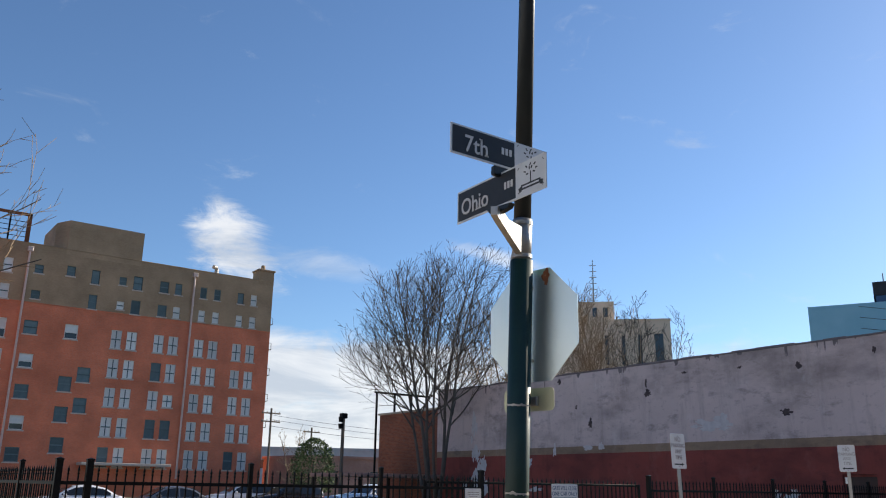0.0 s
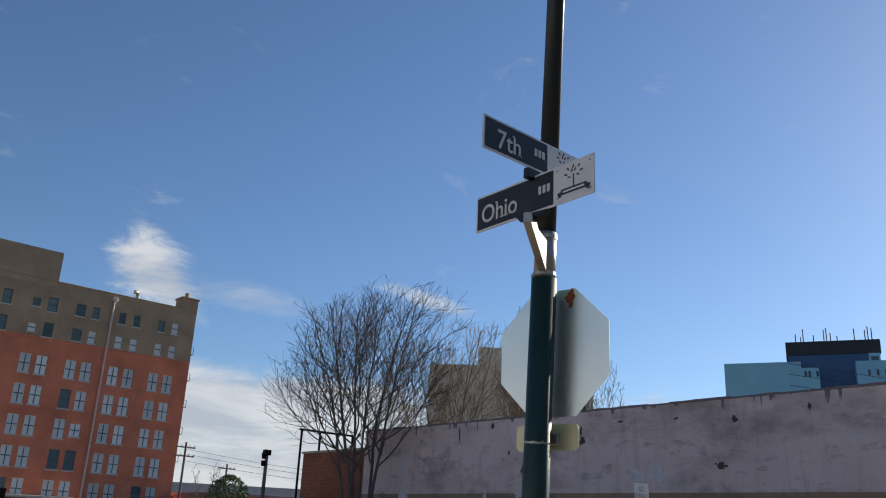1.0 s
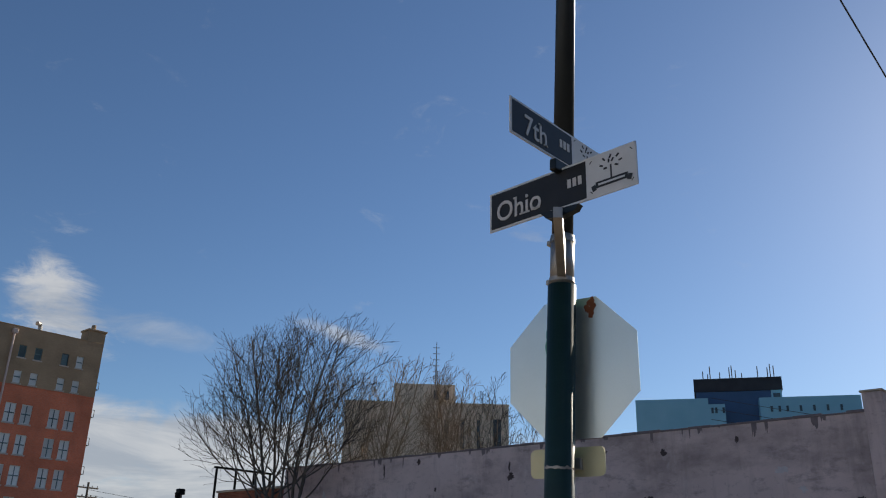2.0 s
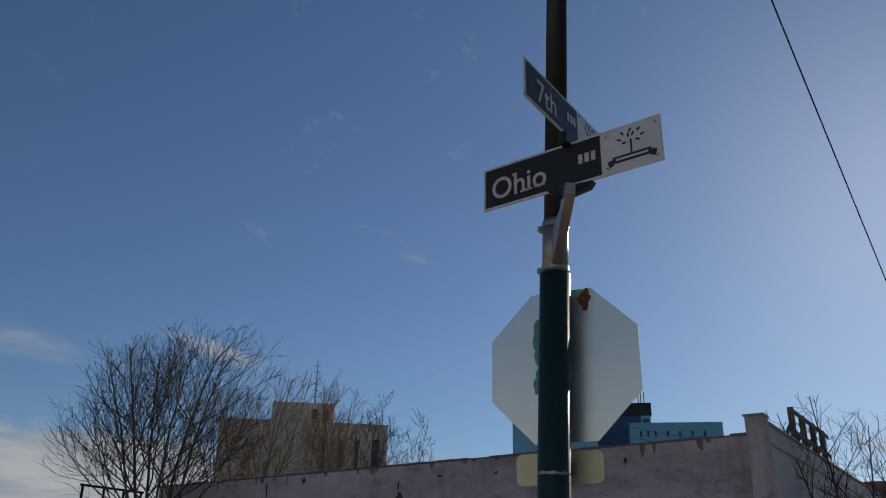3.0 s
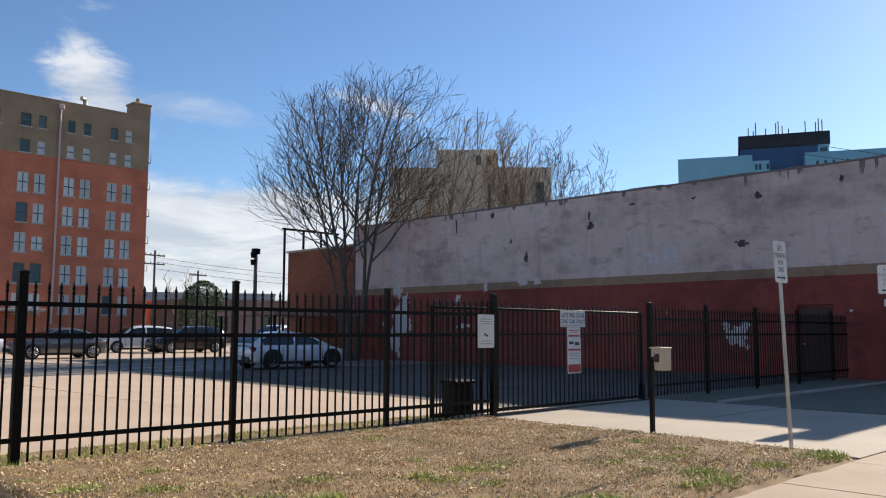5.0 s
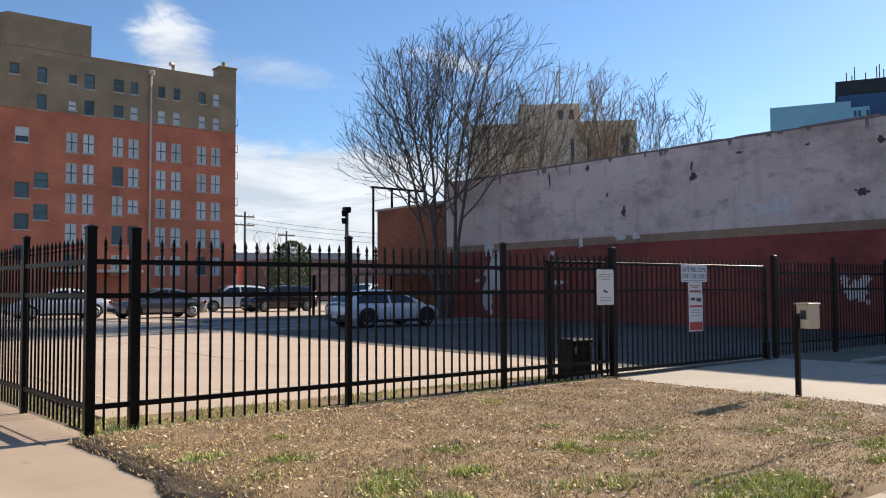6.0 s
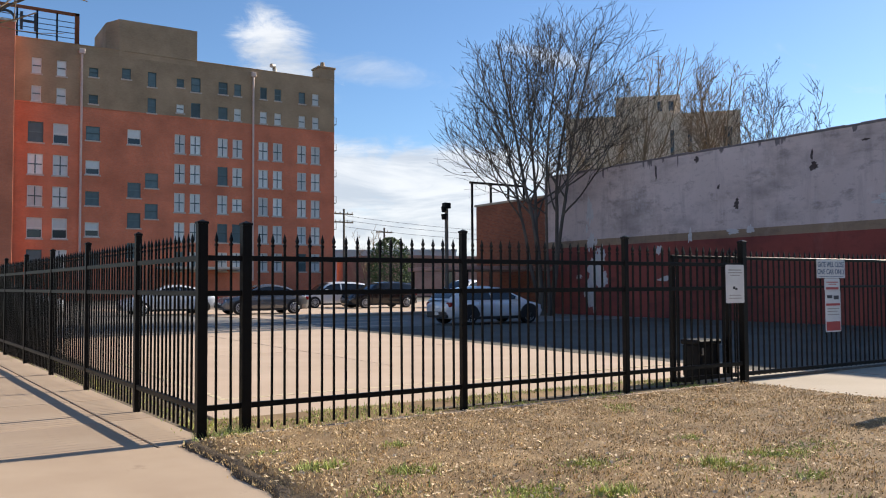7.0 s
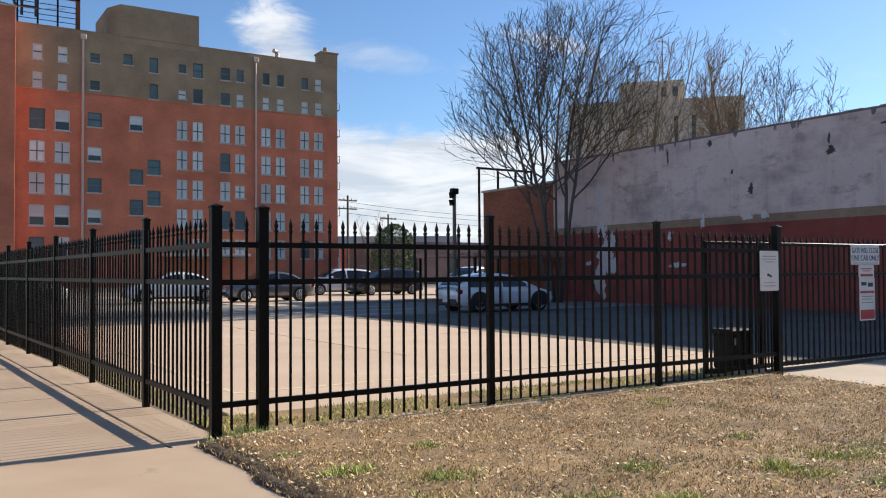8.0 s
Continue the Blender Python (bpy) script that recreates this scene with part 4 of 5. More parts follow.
def patch(y, z, w, h, mat, name="peeled_patch", seed=0, n=24, ragged=0.35):
    """A ragged flake or scar on the painted wall."""
    rnd = random.Random(seed)
    bits = max(1, min(9, round(w * h * 14))) if mat is not M_HOLE else 2
    for j in range(bits):
        big = 1.0 if bits == 1 else (0.75 if j == 0 else rnd.uniform(0.16, 0.42))
        cy, cz = (0, 0) if j == 0 else (rnd.uniform(-.5, .5) * w, rnd.uniform(-.5, .5) * h)
        pts = []
        for k in range(n):
            a = 2 * math.pi * k / n
            r = 1 + ragged * 2.2 * noise.noise((math.cos(a) * 2.3 + seed + j, math.sin(a) * 2.3, seed * 0.7)) + rnd.uniform(-.16, .16)
            pts.append((-y + WY1 + cy + math.cos(a) * w / 2 * r * big, z + cz + math.sin(a) * h / 2 * r * big))
        part(name, prismm(pts, "y", -0.004 - 0.0004 * j, 0.004), mat, wall, at=TO_WALL)


for k, (y, z, w, h, mt) in enumerate((
        (9.44, 5.29, 0.42, 0.28, M_HOLE), (9.5, 5.72, 0.12, 0.5, M_HOLE), (2.92, 5.74, 0.26, 0.3, M_HOLE), (3.49, 4.23, 0.5, 0.28, M_HOLE), (0.31, 5.99, 0.16, 0.3, M_HOLE),
        (-3.2, 3.95, 0.34, 0.4, M_HOLE), (7.6, 5.95, 0.3, 0.1, M_HOLE), (5.2, 5.9, 0.2, 0.1, M_HOLE), (12.6, 4.25, 0.3, 0.4, M_HOLE), (13.4, 5.0, 0.14, 0.2, M_HOLE),
        (16.5, 5.9, 0.12, 0.7, M_HOLE), (14.4, 6.2, 0.3, 0.25, M_HOLE), (20.5, 4.6, 0.4, 1.5, M_PEEL), (20.35, 3.25, 0.55, 1.0, M_PEEL),
        (20.2, 2.0, 1.25, 2.2, M_PEEL), (20.35, 0.75, 0.5, 1.0, M_PEEL), (21.2, 1.7, 0.5, 0.3, M_PEEL), (16.4, 2.75, 0.25, 0.35, M_PEEL), (16.0, 1.6, 1.1, 0.22, M_PEEL), (14.8, 3.2, 0.2, 0.5, M_PEEL),
        (12.8, 3.3, 0.5, 0.2, M_PEEL), (12.0, 3.35, 0.25, 0.3, M_PEEL), (6.6, 3.95, 1.5, 0.5, M_PEEL), (6.0, 4.2, 0.4, 0.3, M_PEEL), (3.75, 1.25, 0.75, 0.85, M_PEEL),
        (-1.4, 1.02, 0.85, 0.22, M_PEEL), (-1.3, 1.25, 0.3, 0.45, M_PEEL), (-1.0, 2.45, 0.25, 0.1, M_PEEL), (-3.0, 1.55, 1.9, 1.0, M_GREYPEEL), (-1.6, 4.35, 0.22, 0.2, M_PEEL), (-1.0, 4.95, 0.4, 0.2, M_PEEL),
        (-2.1, 2.3, 0.3, 0.06, M_PEEL), (0.2, 2.0, 0.1, 0.1, M_PEEL))):
    patch(y, z, w, h, mt, seed=k * 1.37 + 0.4)

for k in range(26):                                 # soot drips below the coping
    y, w, h = random.uniform(WY0 + 0.6, WY1 - 0.1), random.uniform(0.05, 0.22), random.uniform(0.12, 0.6) * random.random() + 0.06
    top = [(WY1 - y - w / 2, WTOP - 0.005), (WY1 - y + w / 2, WTOP - 0.005)]
    low = [(WY1 - y + w * (0.5 - q / 6) * random.uniform(0.7, 1), WTOP - h * random.uniform(0.35, 1.0)) for q in range(7)]
    part("soot_drip", prismm([top[0], top[1]] + low, "y", -0.003 - 0.00004 * k, 0.003), M_STAIN, wall, at=TO_WALL)

# the shop behind the wall: roof, street front, roof frame
shop = thing("corner_shop", "single storey shop with a white plaster street front", "building")
part("roof", boxm(WX + 0.36, 46, WY0 + 0.4, 12, 5.6, 5.8), M_ROOF, shop)
bm = bmesh.new()
fo = [(3.0, 7.0, 3.3, 4.3), (8.0, 13.0, 3.3, 4.3), (9.0, 14.0, 0.3, 2.6)]
wall_grid(bm, 0.46, 22.5, -0.05, 6.9, fo, 0.25)
part("front_wall", bm, M_PLASTERWHITE, shop, at=pose(WX, WY0 + 0.06, 0))
for xa, xb, za, zb in fo:
    n = 4
    for k in range(n):
        w = (xb - xa) / n
        part("window_pane", boxm(xa + k * w + 0.04, xa + (k + 1) * w - 0.04, 0.2, 0.22, za + 0.05, zb - 0.05), M_GLASS, shop, at=pose(WX, WY0 + 0.06, 0))
        part("mullion", boxm(xa + k * w - 0.04, xa + k * w + 0.04, 0.15, 0.26, za, zb), M_WINFRAME, shop, at=pose(WX, WY0 + 0.06, 0))
for k in range(14):
    part("shopfront_board", boxm(1.3 + k * 0.5, 1.785 + k * 0.5, -0.06, -0.01, -0.05, 2.7, 0.008), M_TANBOARD, shop, "weathered tan boards", at=pose(WX, WY0 + 0.06, 0))
part("cornice", boxm(0.4, 22.5, -0.12, 0.02, 6.3, 6.42, 0.02), M_PLASTERWHITE, shop, at=pose(WX, WY0 + 0.06, 0))
part("cornice", boxm(0.4, 22.5, -0.08, 0.02, 6.9, 7.0, 0.02), M_KERB, shop, at=pose(WX, WY0 + 0.06, 0))
part("back_wall", boxm(WX + 0.36, 46, 11.7, 12, 0, 5.6), M_OLDBRICK, shop)
part("end_wall", boxm(46.0, 46.3, WY0 + 0.1, 12, -0.05, 6.4), M_OLDBRICK, shop)
part("canopy", boxm(1.2, 16, -1.6, 0.0, 2.72, 3.0, 0.03), M_WOOD, shop, at=pose(WX, WY0 + 0.06, 0))
awn = thing("striped_awning", "black and white striped board at the shop corner", "awning", pose(WX + 0.55, WY0 - 0.05, 0))
for k in range(13):
    part("stripe", boxm(0, 0.65, -0.4, -0.05, 0.2 + k * 0.22, 0.31 + k * 0.22), M_SIGNINK if k % 2 else M_SIGNWHITE, awn)
    part("stripe", boxm(0, 0.65, -0.4, -0.05, 0.31 + k * 0.22, 0.42 + k * 0.22), M_SIGNWHITE if k % 2 else M_SIGNINK, awn)
frame_ = thing("roof_frame", "weathered timber sign frame on the shop roof", "frame", pose(30.2, -3.55, 5.8))
for k in range(4):
    part("upright", boxm(-0.1, 0.1, -0.1, 0.1, 0.0, 2.75, 0.015), M_WOOD, frame_, at=pose(k * 1.75, 0, 0))
    part("brace", boxm(-0.06, 0.06, -0.06, 0.06, 0, 2.4, 0.01), M_WOOD, frame_, at=pose(k * 1.75, 1.2, 0.0, 28, 0, 0))
for z in (1.75, 2.55):
    part("beam", boxm(-0.5, 5.8, -0.16, -0.1, z - 0.09, z + 0.09, 0.012), M_WOOD, frame_)

# old brick shed beyond the painted wall
shed = thing("brick_shed", "low old orange brick building with a flat top", "building")
part("wall", boxm(WX + 0.1, 40, WY1 + 0.02, 29.5, -0.05, 5.55, 0.02), M_OLDBRICK, shed)
part("coping", boxm(WX + 0.02, 40.1, WY1 + 0.02, 29.6, 5.55, 5.66, 0.02), M_KERB, shed)
sf = thing("roof_sign_frame", "dark steel sign frame above the brick building", "frame")
for x in (23.45, 24.7, 25.9, 27.0):
    part("upright", boxm(x - 0.05, x + 0.05, 29.62, 29.72, -0.02, 6.92, 0.006), M_IRON, sf)
part("beam", boxm(23.3, 27.15, 29.6, 29.74, 6.84, 6.95, 0.01), M_IRON, sf)
cp = thing("carport", "low dark flat carport roof on thin posts", "carport")
part("roof", boxm(18.2, 23.2, 22.6, 27.6, 2.02, 2.2, 0.02), M_FARBRICK, cp)
for x, y in ((18.4, 22.8), (23.0, 22.8), (18.4, 27.4), (23.0, 27.4)):
    part("post", boxm(x - 0.05, x + 0.05, y - 0.05, y + 0.05, -0.01, 2.03), M_IRON, cp)

# ---- brick hotel ----
HX0, HX1, HY, HTOP = 6.9, 43.8, 90.27, 27.8
hotel = thing("brick_hotel", "tall red brick hotel with painted brown upper storeys", "building")
big_w, big_h, small_w, small_h = 1.22, 2.2, 0.86, 1.45
opens, kinds = [], []


def opening(x, z, w, h, kind):
    opens.append((x - w / 2, x + w / 2, z - h / 2, z + h / 2))
    kinds.append(kind)


LOW = (17.88, 14.45, 11.05, 7.65, 4.25)
for x in (24.2, 26.0, 29.25, 31.05, 34.3, 36.15, 39.35, 41.2):
    for k, z in enumerate(LOW):
        teal = (x, k) in ((29.25, 1), (24.2, 4), (29.25, 3), (31.05, 3), (39.35, 4))
        opening(x, z, big_w, big_h if (x, k) != (31.05, 2) else 1.5, "teal" if teal else "light")
for x in (9.05, 11.5):
    for k, z in enumerate(LOW):
        opening(x, z, 1.5, big_h, "teal" if (x == 9.05 and k in (0, 4)) else ("half" if k in (3, 0) else "light"))
for k, z in enumerate(LOW):
    opening(14.75, z + (0.35 if k == 0 else 0.0), 1.45, 1.55, "half" if k in (1, 3) else "teal")
for x, z in ((19.1, 18.2), (19.15, 12.2), (21.05, 13.4), (19.15, 8.8), (21.05, 9.9), (19.15, 5.4)):
    opening(x, z, 1.45, 1.7, "teal" if z != 18.2 else "half")
for x in (9.05, 11.5, 14.75, 21.0, 24.2, 26.0, 29.25, 31.05, 34.3, 36.15, 39.35, 41.2):
    for z in (25.0, 22.0):
        dark = x in (14.75, 21.0, 26.0, 29.25) or (z == 25.0 and 20 < x < 40)
        hh = 1.0 if x in (14.75, 24.2) else small_h + 0.25 * (x in (9.05, 11.5, 26.0, 21.0))
        opening(x, z, 0.95 if x < 22 else small_w + 0.25 * (x in (26.0, 29.25)), hh, "dark" if dark else "light")
opening(18.2, 25.3, 0.95, 1.2, "dark")
bm = bmesh.new()
SPLIT = 21.0
wall_grid(bm, 0, HX1 - HX0, -0.6, SPLIT, [(a - HX0, b - HX0, c, d) for a, b, c, d in opens if d < SPLIT], 0.22)
part("facade", bm, M_BRICK, hotel, at=pose(HX0, HY, 0))
bm = bmesh.new()
wall_grid(bm, 0, HX1 - HX0, SPLIT, HTOP, [(a - HX0, b - HX0, c, d) for a, b, c, d in opens if d > SPLIT], 0.22)
part("painted_facade", bm, M_BROWN, hotel, "dark brown painted upper brickwork", at=pose(HX0, HY, 0))
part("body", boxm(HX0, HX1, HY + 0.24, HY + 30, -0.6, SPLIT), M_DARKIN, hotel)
part("side_wall", boxm(HX1 - 0.4, HX1 + 0.012, HY + 0.001, HY + 30, -0.6, HTOP), M_BRICK, hotel)
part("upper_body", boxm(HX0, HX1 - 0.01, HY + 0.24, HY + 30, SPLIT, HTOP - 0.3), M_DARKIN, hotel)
part("string_course", boxm(HX0, HX1, -0.06, 0.0, SPLIT - 0.05, SPLIT + 0.06), M_BRICK, hotel, at=pose(0, HY, 0))
part("parapet_cap", boxm(HX0, HX1, -0.06, 0.5, HTOP, HTOP + 0.1, 0.02), M_BROWN, hotel, at=pose(0, HY, 0))
part("penthouse", prismm([(16.35, HY + 2.2), (17.4, HY - 0.004), (26.12, HY - 0.004), (26.12, HY + 9), (16.35, HY + 9)], "z", HTOP - 0.6, 31.4), M_BROWN, hotel)
part("corner_turret", boxm(41.65, 43.83, HY - 0.02, HY + 2, HTOP - 0.5, 29.2), M_BROWN, hotel)
part("turret_cap", boxm(41.5, 43.98, HY - 0.17, HY + 2.1, 29.2, 29.45, 0.05), M_BROWN, hotel)
part("chimney_pot", tubem([(42.6, HY + 1, 29.5), (42.6, HY + 1, 30.2)], [0.32, 0.26], 12), M_BROWN, hotel)
part("vent_cowl", tubem([(36.3, HY + 1.5, 27.6), (36.3, HY + 1.5, 28.6), (36.1, HY + 1.3, 28.95), (35.7, HY + 1.1, 28.9)], 0.27, 10), M_GALV, hotel)
for x in (13.5, 32.95):
    part("downpipe", tubem([(x, HY - 0.16, 2.0), (x, HY - 0.16, HTOP - 0.8)], 0.13, 8), M_PIPE, hotel)
    part("rain_head", boxm(x - 0.3, x + 0.3, HY - 0.4, HY, HTOP - 0.95, HTOP - 0.4, 0.05), M_PIPE, hotel)
part("entrance_canopy", boxm(21.5, 31.5, HY - 2.4, HY, 3.3, 3.6, 0.04), M_STONE, hotel)
part("roof", boxm(HX0, HX1, HY + 0.3, HY + 30, HTOP - 0.3, HTOP - 0.15), M_ROOF, hotel)
part("wing", boxm(-14, 6.72, HY - 2.6, HY + 30, -0.6, 28.6, 0.02), M_BRICK, hotel, "projecting brick wing")
part("wing_cap", boxm(-14.1, 6.8, HY - 2.7, HY + 30, 28.6, 28.8, 0.02), M_STONE, hotel)
for k in range(5):
    z = 8.6 + k * 3.4
    part("fire_escape", boxm(HX1 + 0.02, HX1 + 0.6, HY + 0.6, HY + 1.8, z, z + 0.06), M_IRON, hotel)
    for yy in (HY + 0.62, HY + 1.76):
        part("fire_escape_rail", tubem([(HX1 + 0.02, yy, z + 0.9), (HX1 + 0.58, yy, z + 0.9), (HX1 + 0.58, yy, z)], 0.04, 5), M_IRON, hotel)
WIN = {}
for (xa, xb, za, zb), kd in zip(opens, kinds):
    w, h = round(xb - xa, 3), round(zb - za, 3)
    key_ = (w, h, kd)
    if key_ not in WIN:
        fb = boxm(0, w, 0.1, 0.16, 0, 0.09)
        for a in ((0, w, 0.1, 0.16, h - 0.09, h), (0, 0.08, 0.1, 0.16, 0.09, h - 0.09), (w - 0.08, w, 0.1, 0.16, 0.09, h - 0.09)):
            box(fb, *a)
        mb = boxm(0.08, w - 0.08, 0.11, 0.155, h * 0.5 - 0.06, h * 0.5 + 0.06)
        if w > 1.1 and kd == "light":
            box(mb, w * 0.5 - 0.055, w * 0.5 + 0.055, 0.115, 0.15, 0.09, h * 0.5 - 0.06)
            box(mb, w * 0.5 - 0.055, w * 0.5 + 0.055, 0.115, 0.15, h * 0.5 + 0.06, h - 0.09)
        pane = {"light": M_SHADE, "teal": M_TEAL, "dark": M_TEAL, "half": M_GLASS}[kd]
        WIN[key_] = (setmat(mesh_of(fb, "window_frame"), M_WINFRAME if kd in ("light", "half") else M_TEAL),
                     setmat(mesh_of(mb, "glazing_bar"), M_WINFRAME if kd == "half" else M_TEAL),
                     setmat(mesh_of(boxm(0.06, w - 0.06, 0.165, 0.175, 0.06, h - 0.06), "pane"), pane),
                     setmat(mesh_of(boxm(0.08, w - 0.08, 0.157, 0.163, h * 0.42, h - 0.09), "blind"), M_SHADE),
                     setmat(mesh_of(boxm(-0.12, w + 0.12, -0.1, 0.1, -0.16, -0.005), "sill"), M_STONE))
    fr, bar, pn, bl, sl = WIN[key_]
    win = new("window")
    win.parent = hotel
    win.matrix_basis = pose(xa, HY, za)
    part("window_frame", fr, None, win)
    part("glazing_bar", bar, None, win)
    part("pane", pn, None, win)
    if kd == "half":
        part("blind", bl, None, win)
    part("sill", sl, None, win)

# rooftop lettering, seen from behind
rs = thing("roof_sign", "steel rooftop frame with large dark letters reading HOTEL from behind", "sign", pose(0, HY + 3.2, HTOP))
for x in [13.4 - 2.0 * k for k in range(9)]:
    part("upright", boxm(x - 0.09, x + 0.09, -0.09, 0.09, -0.2, 4.3), M_IRON, rs)
for z in (0.9, 1.5, 2.1, 2.7, 3.3):
    part("wire_rail", boxm(-3, 13.4, -0.03, 0.03, z - 0.035, z + 0.035), M_WIRE, rs)
part("top_beam", boxm(-3, 13.7, -0.16, 0.16, 4.1, 4.4), M_RUST, rs)
part("bottom_beam", boxm(-3, 13.7, -0.16, 0.16, 0.45, 0.65), M_RUST, rs)
part("end_beam", boxm(13.25, 13.7, -0.16, 0.16, 0.45, 4.4), M_RUST, rs)
words("lettering", "HOTEL", 2.9, M_SIGNINK, rs, pose(5.0, -0.2, 2.55, 0, 0, 180), 1.0, 0.1)

# ---- trees ----
def bare_tree(name, label, base, stems, height, mat_t, mat_c, seed, dome, tilt=0.12, r0=0.12, twig=0.01, bare=0.34, limb=0.36, gaps=(0.42, 0.3, 0.24), lift=0.16):
    """A bare winter tree: upright stems, limbs that leave at an angle and bend up, branches, twigs, held in an uneven dome."""
    rnd = random.Random(seed)
    thick, fine = bmesh.new(), ([], [])
    (cx, cy, cz), rh, rv = dome

    def sliver(a, b, ra, rb):
        vs, fs = fine
        d = (b - a).normalized()
        u = d.cross(Vector((0.3, 0.2, 0.9))).normalized()
        w = d.cross(u)
        k = len(vs)
        for p, r in ((a, ra), (b, rb)):
            for i in range(3):
                vs.append(p + r * (math.cos(i * 2.0944) * u + math.sin(i * 2.0944) * w))
        for i in range(3):
            fs.append((k + i, k + (i + 1) % 3, k + 3 + (i + 1) % 3, k + 3 + i))

    def outside(p):
        rough = 0.5 * noise.noise((p.x * .45 + seed, p.y * .45, p.z * .45)) + 0.3 * noise.noise((p.x * 1.4, p.y * 1.4 + seed, p.z * 1.4))
        return ((p.x - cx) ** 2 + (p.y - cy) ** 2) / rh ** 2 + ((p.z - cz) / rv) ** 2 > 1.08 + rough

    def grow(p, d, length, r, level):
        n = max(2, int(length / (0.6, 0.4, 0.28, 0.25)[level]))
        seg = length / n
        wob = (0.035, 0.09, 0.13, 0.16)[level]
        pts, rad, dirs = [p], [r], [d]
        for i in range(n):
            up = (0.0, lift, lift * 1.25, lift)[level] * seg
            d = (d + Vector((rnd.gauss(0, wob), rnd.gauss(0, wob), rnd.gauss(0, wob * 0.7) + up))).normalized()
            p = p + d * seg
            if p.z > cz - rv * 0.7 and outside(p):
                break
            pts.append(p)
            rad.append(max(r * (1 - (0.8, 0.72, 0.6, 0.5)[level] * (i + 1) / n), twig * 0.75))
            dirs.append(d)
        if len(pts) < 2:
            return
        if r > 0.03:
            tube(thick, pts, rad, 7 if r > 0.07 else 5, cap=False)
        else:
            for a, b, ra, rb in zip(pts, pts[1:], rad, rad[1:]):
                sliver(a, b, ra, rb)
        if level == 3:
            return
        first = (bare, 0.34, 0.25)[level]
        at, spin = first * length, rnd.uniform(0, 6.28)
        while at < length * 0.97:
            i = int(at / seg)
            if i >= len(pts) - 1:
                break
            t, k = at / length, at / seg - i
            q = pts[i].lerp(pts[i + 1], k)
            ax = dirs[i + 1]
            u = ax.cross(Vector((0.2, 0.1, 0.95))).normalized()
            w = ax.cross(u)
            ang = rnd.uniform(*((0.75, 1.15), (0.6, 0.95), (0.5, 0.95))[level]) * (1 - 0.3 * t)
            nd = ax * math.cos(ang) + (u * math.cos(spin) + w * math.sin(spin)) * math.sin(ang)
            if level == 2:
                nd.z += 0.18
            reach = (limb * height * (1 - 0.62 * t), length * 0.46 * (1 - 0.45 * t) + 0.25, 0.2 + 0.42 * length * (1 - 0.5 * t))[level] * rnd.uniform(0.65, 1.15)
            rq = rad[i] + (rad[i + 1] - rad[i]) * k
            grow(q, nd.normalized(), reach, max(min(rq * 0.62, 0.0165 * reach + 0.003), twig), level + 1)
            spin += 2.4 + rnd.gauss(0, 0.35)
            at += gaps[level] * rnd.uniform(0.7, 1.3)

    base = Vector(base)
    for i in range(stems):
        a = 2 * math.pi * i / stems + rnd.uniform(-.4, .4)
        lean = tilt * (0.2 if i == 0 else rnd.uniform(0.5, 1.1))
        d = Vector((math.cos(a) * lean, math.sin(a) * lean, 1)).normalized()
        grow(base + Vector((math.cos(a) * 0.22, math.sin(a) * 0.22, -0.1)), d, height * rnd.uniform(0.88, 1.0), r0 * rnd.uniform(0.75, 1.1), 0)
    root = thing(name, label, "tree")
    part("trunk", thick, mat_t, root, smooth=True)
    me = bpy.data.meshes.new("crown")
    me.from_pydata([tuple(v) for v in fine[0]], [], fine[1])
    part("crown", me, mat_c, root)
    return root


bare_tree("bare_tree", "large bare winter tree with several grey trunks by the wall", (21.7, 21.4, 0), 6, 13.4, M_BARK, M_TWIG, 14, ((23.0, 20.2, 7.3), 7.5, 5.8), 0.17, 0.11, 0.0085, 0.36, 0.56, (0.46, 0.3, 0.24), 0.13)
bare_tree("brown_tree", "smaller bare tree with brownish twigs behind the wall", (28.6, 23.2, 0), 7, 14.4, M_TWIG2, M_TWIG2, 11, ((29.4, 22.4, 7.2), 6.8, 6.0), 0.28, 0.08, 0.0095, 0.3, 0.36, (0.5, 0.36, 0.28), 0.16)
bare_tree("slim_bare_tree", "slim bare tree behind the painted wall", (32.6, 20.4, 0), 5, 13.6, M_TWIG2, M_TWIG2, 17, ((32.6, 20.4, 8.4), 2.6, 5.0), 0.11, 0.07, 0.0105, 0.38, 0.3, (0.32, 0.25, 0.2), 0.26)
bare_tree("slim_bare_tree", "slim bare tree behind the painted wall", (34.6, 18.7, 0), 5, 12.2, M_TWIG2, M_TWIG, 23, ((34.6, 18.7, 7.9), 2.6, 4.3), 0.13, 0.06, 0.0105, 0.38, 0.3, (0.32, 0.25, 0.2), 0.26)
bare_tree("street_tree", "bare street tree in front of the shop", (29.0, -5.35, 0), 4, 8.6, M_BARK, M_TWIG, 31, ((29.0, -5.35, 5.4), 3.2, 3.6), 0.3, 0.08, 0.009, 0.3, 0.36, (0.36, 0.3, 0.25))
bare_tree("street_tree", "bare street tree whose twigs reach into view", (-3.75, 6.0, -0.13), 5, 9.4, M_BARK, M_TWIG2, 37, ((-3.65, 6.0, 6.8), 4.3, 3.0), 0.24, 0.09, 0.007, 0.4, 0.72, (0.45, 0.34, 0.28), 0.07)
bare_tree("far_bare_tree", "small bare tree beside the hotel", (41.5, 76, 0), 5, 8.6, M_TWIG2, M_TWIG2, 41, ((41.5, 76, 5.0), 2.4, 4.0), 0.25, 0.09, 0.016, 0.25, 0.25, (0.6, 0.45, 0.35), 0.2)


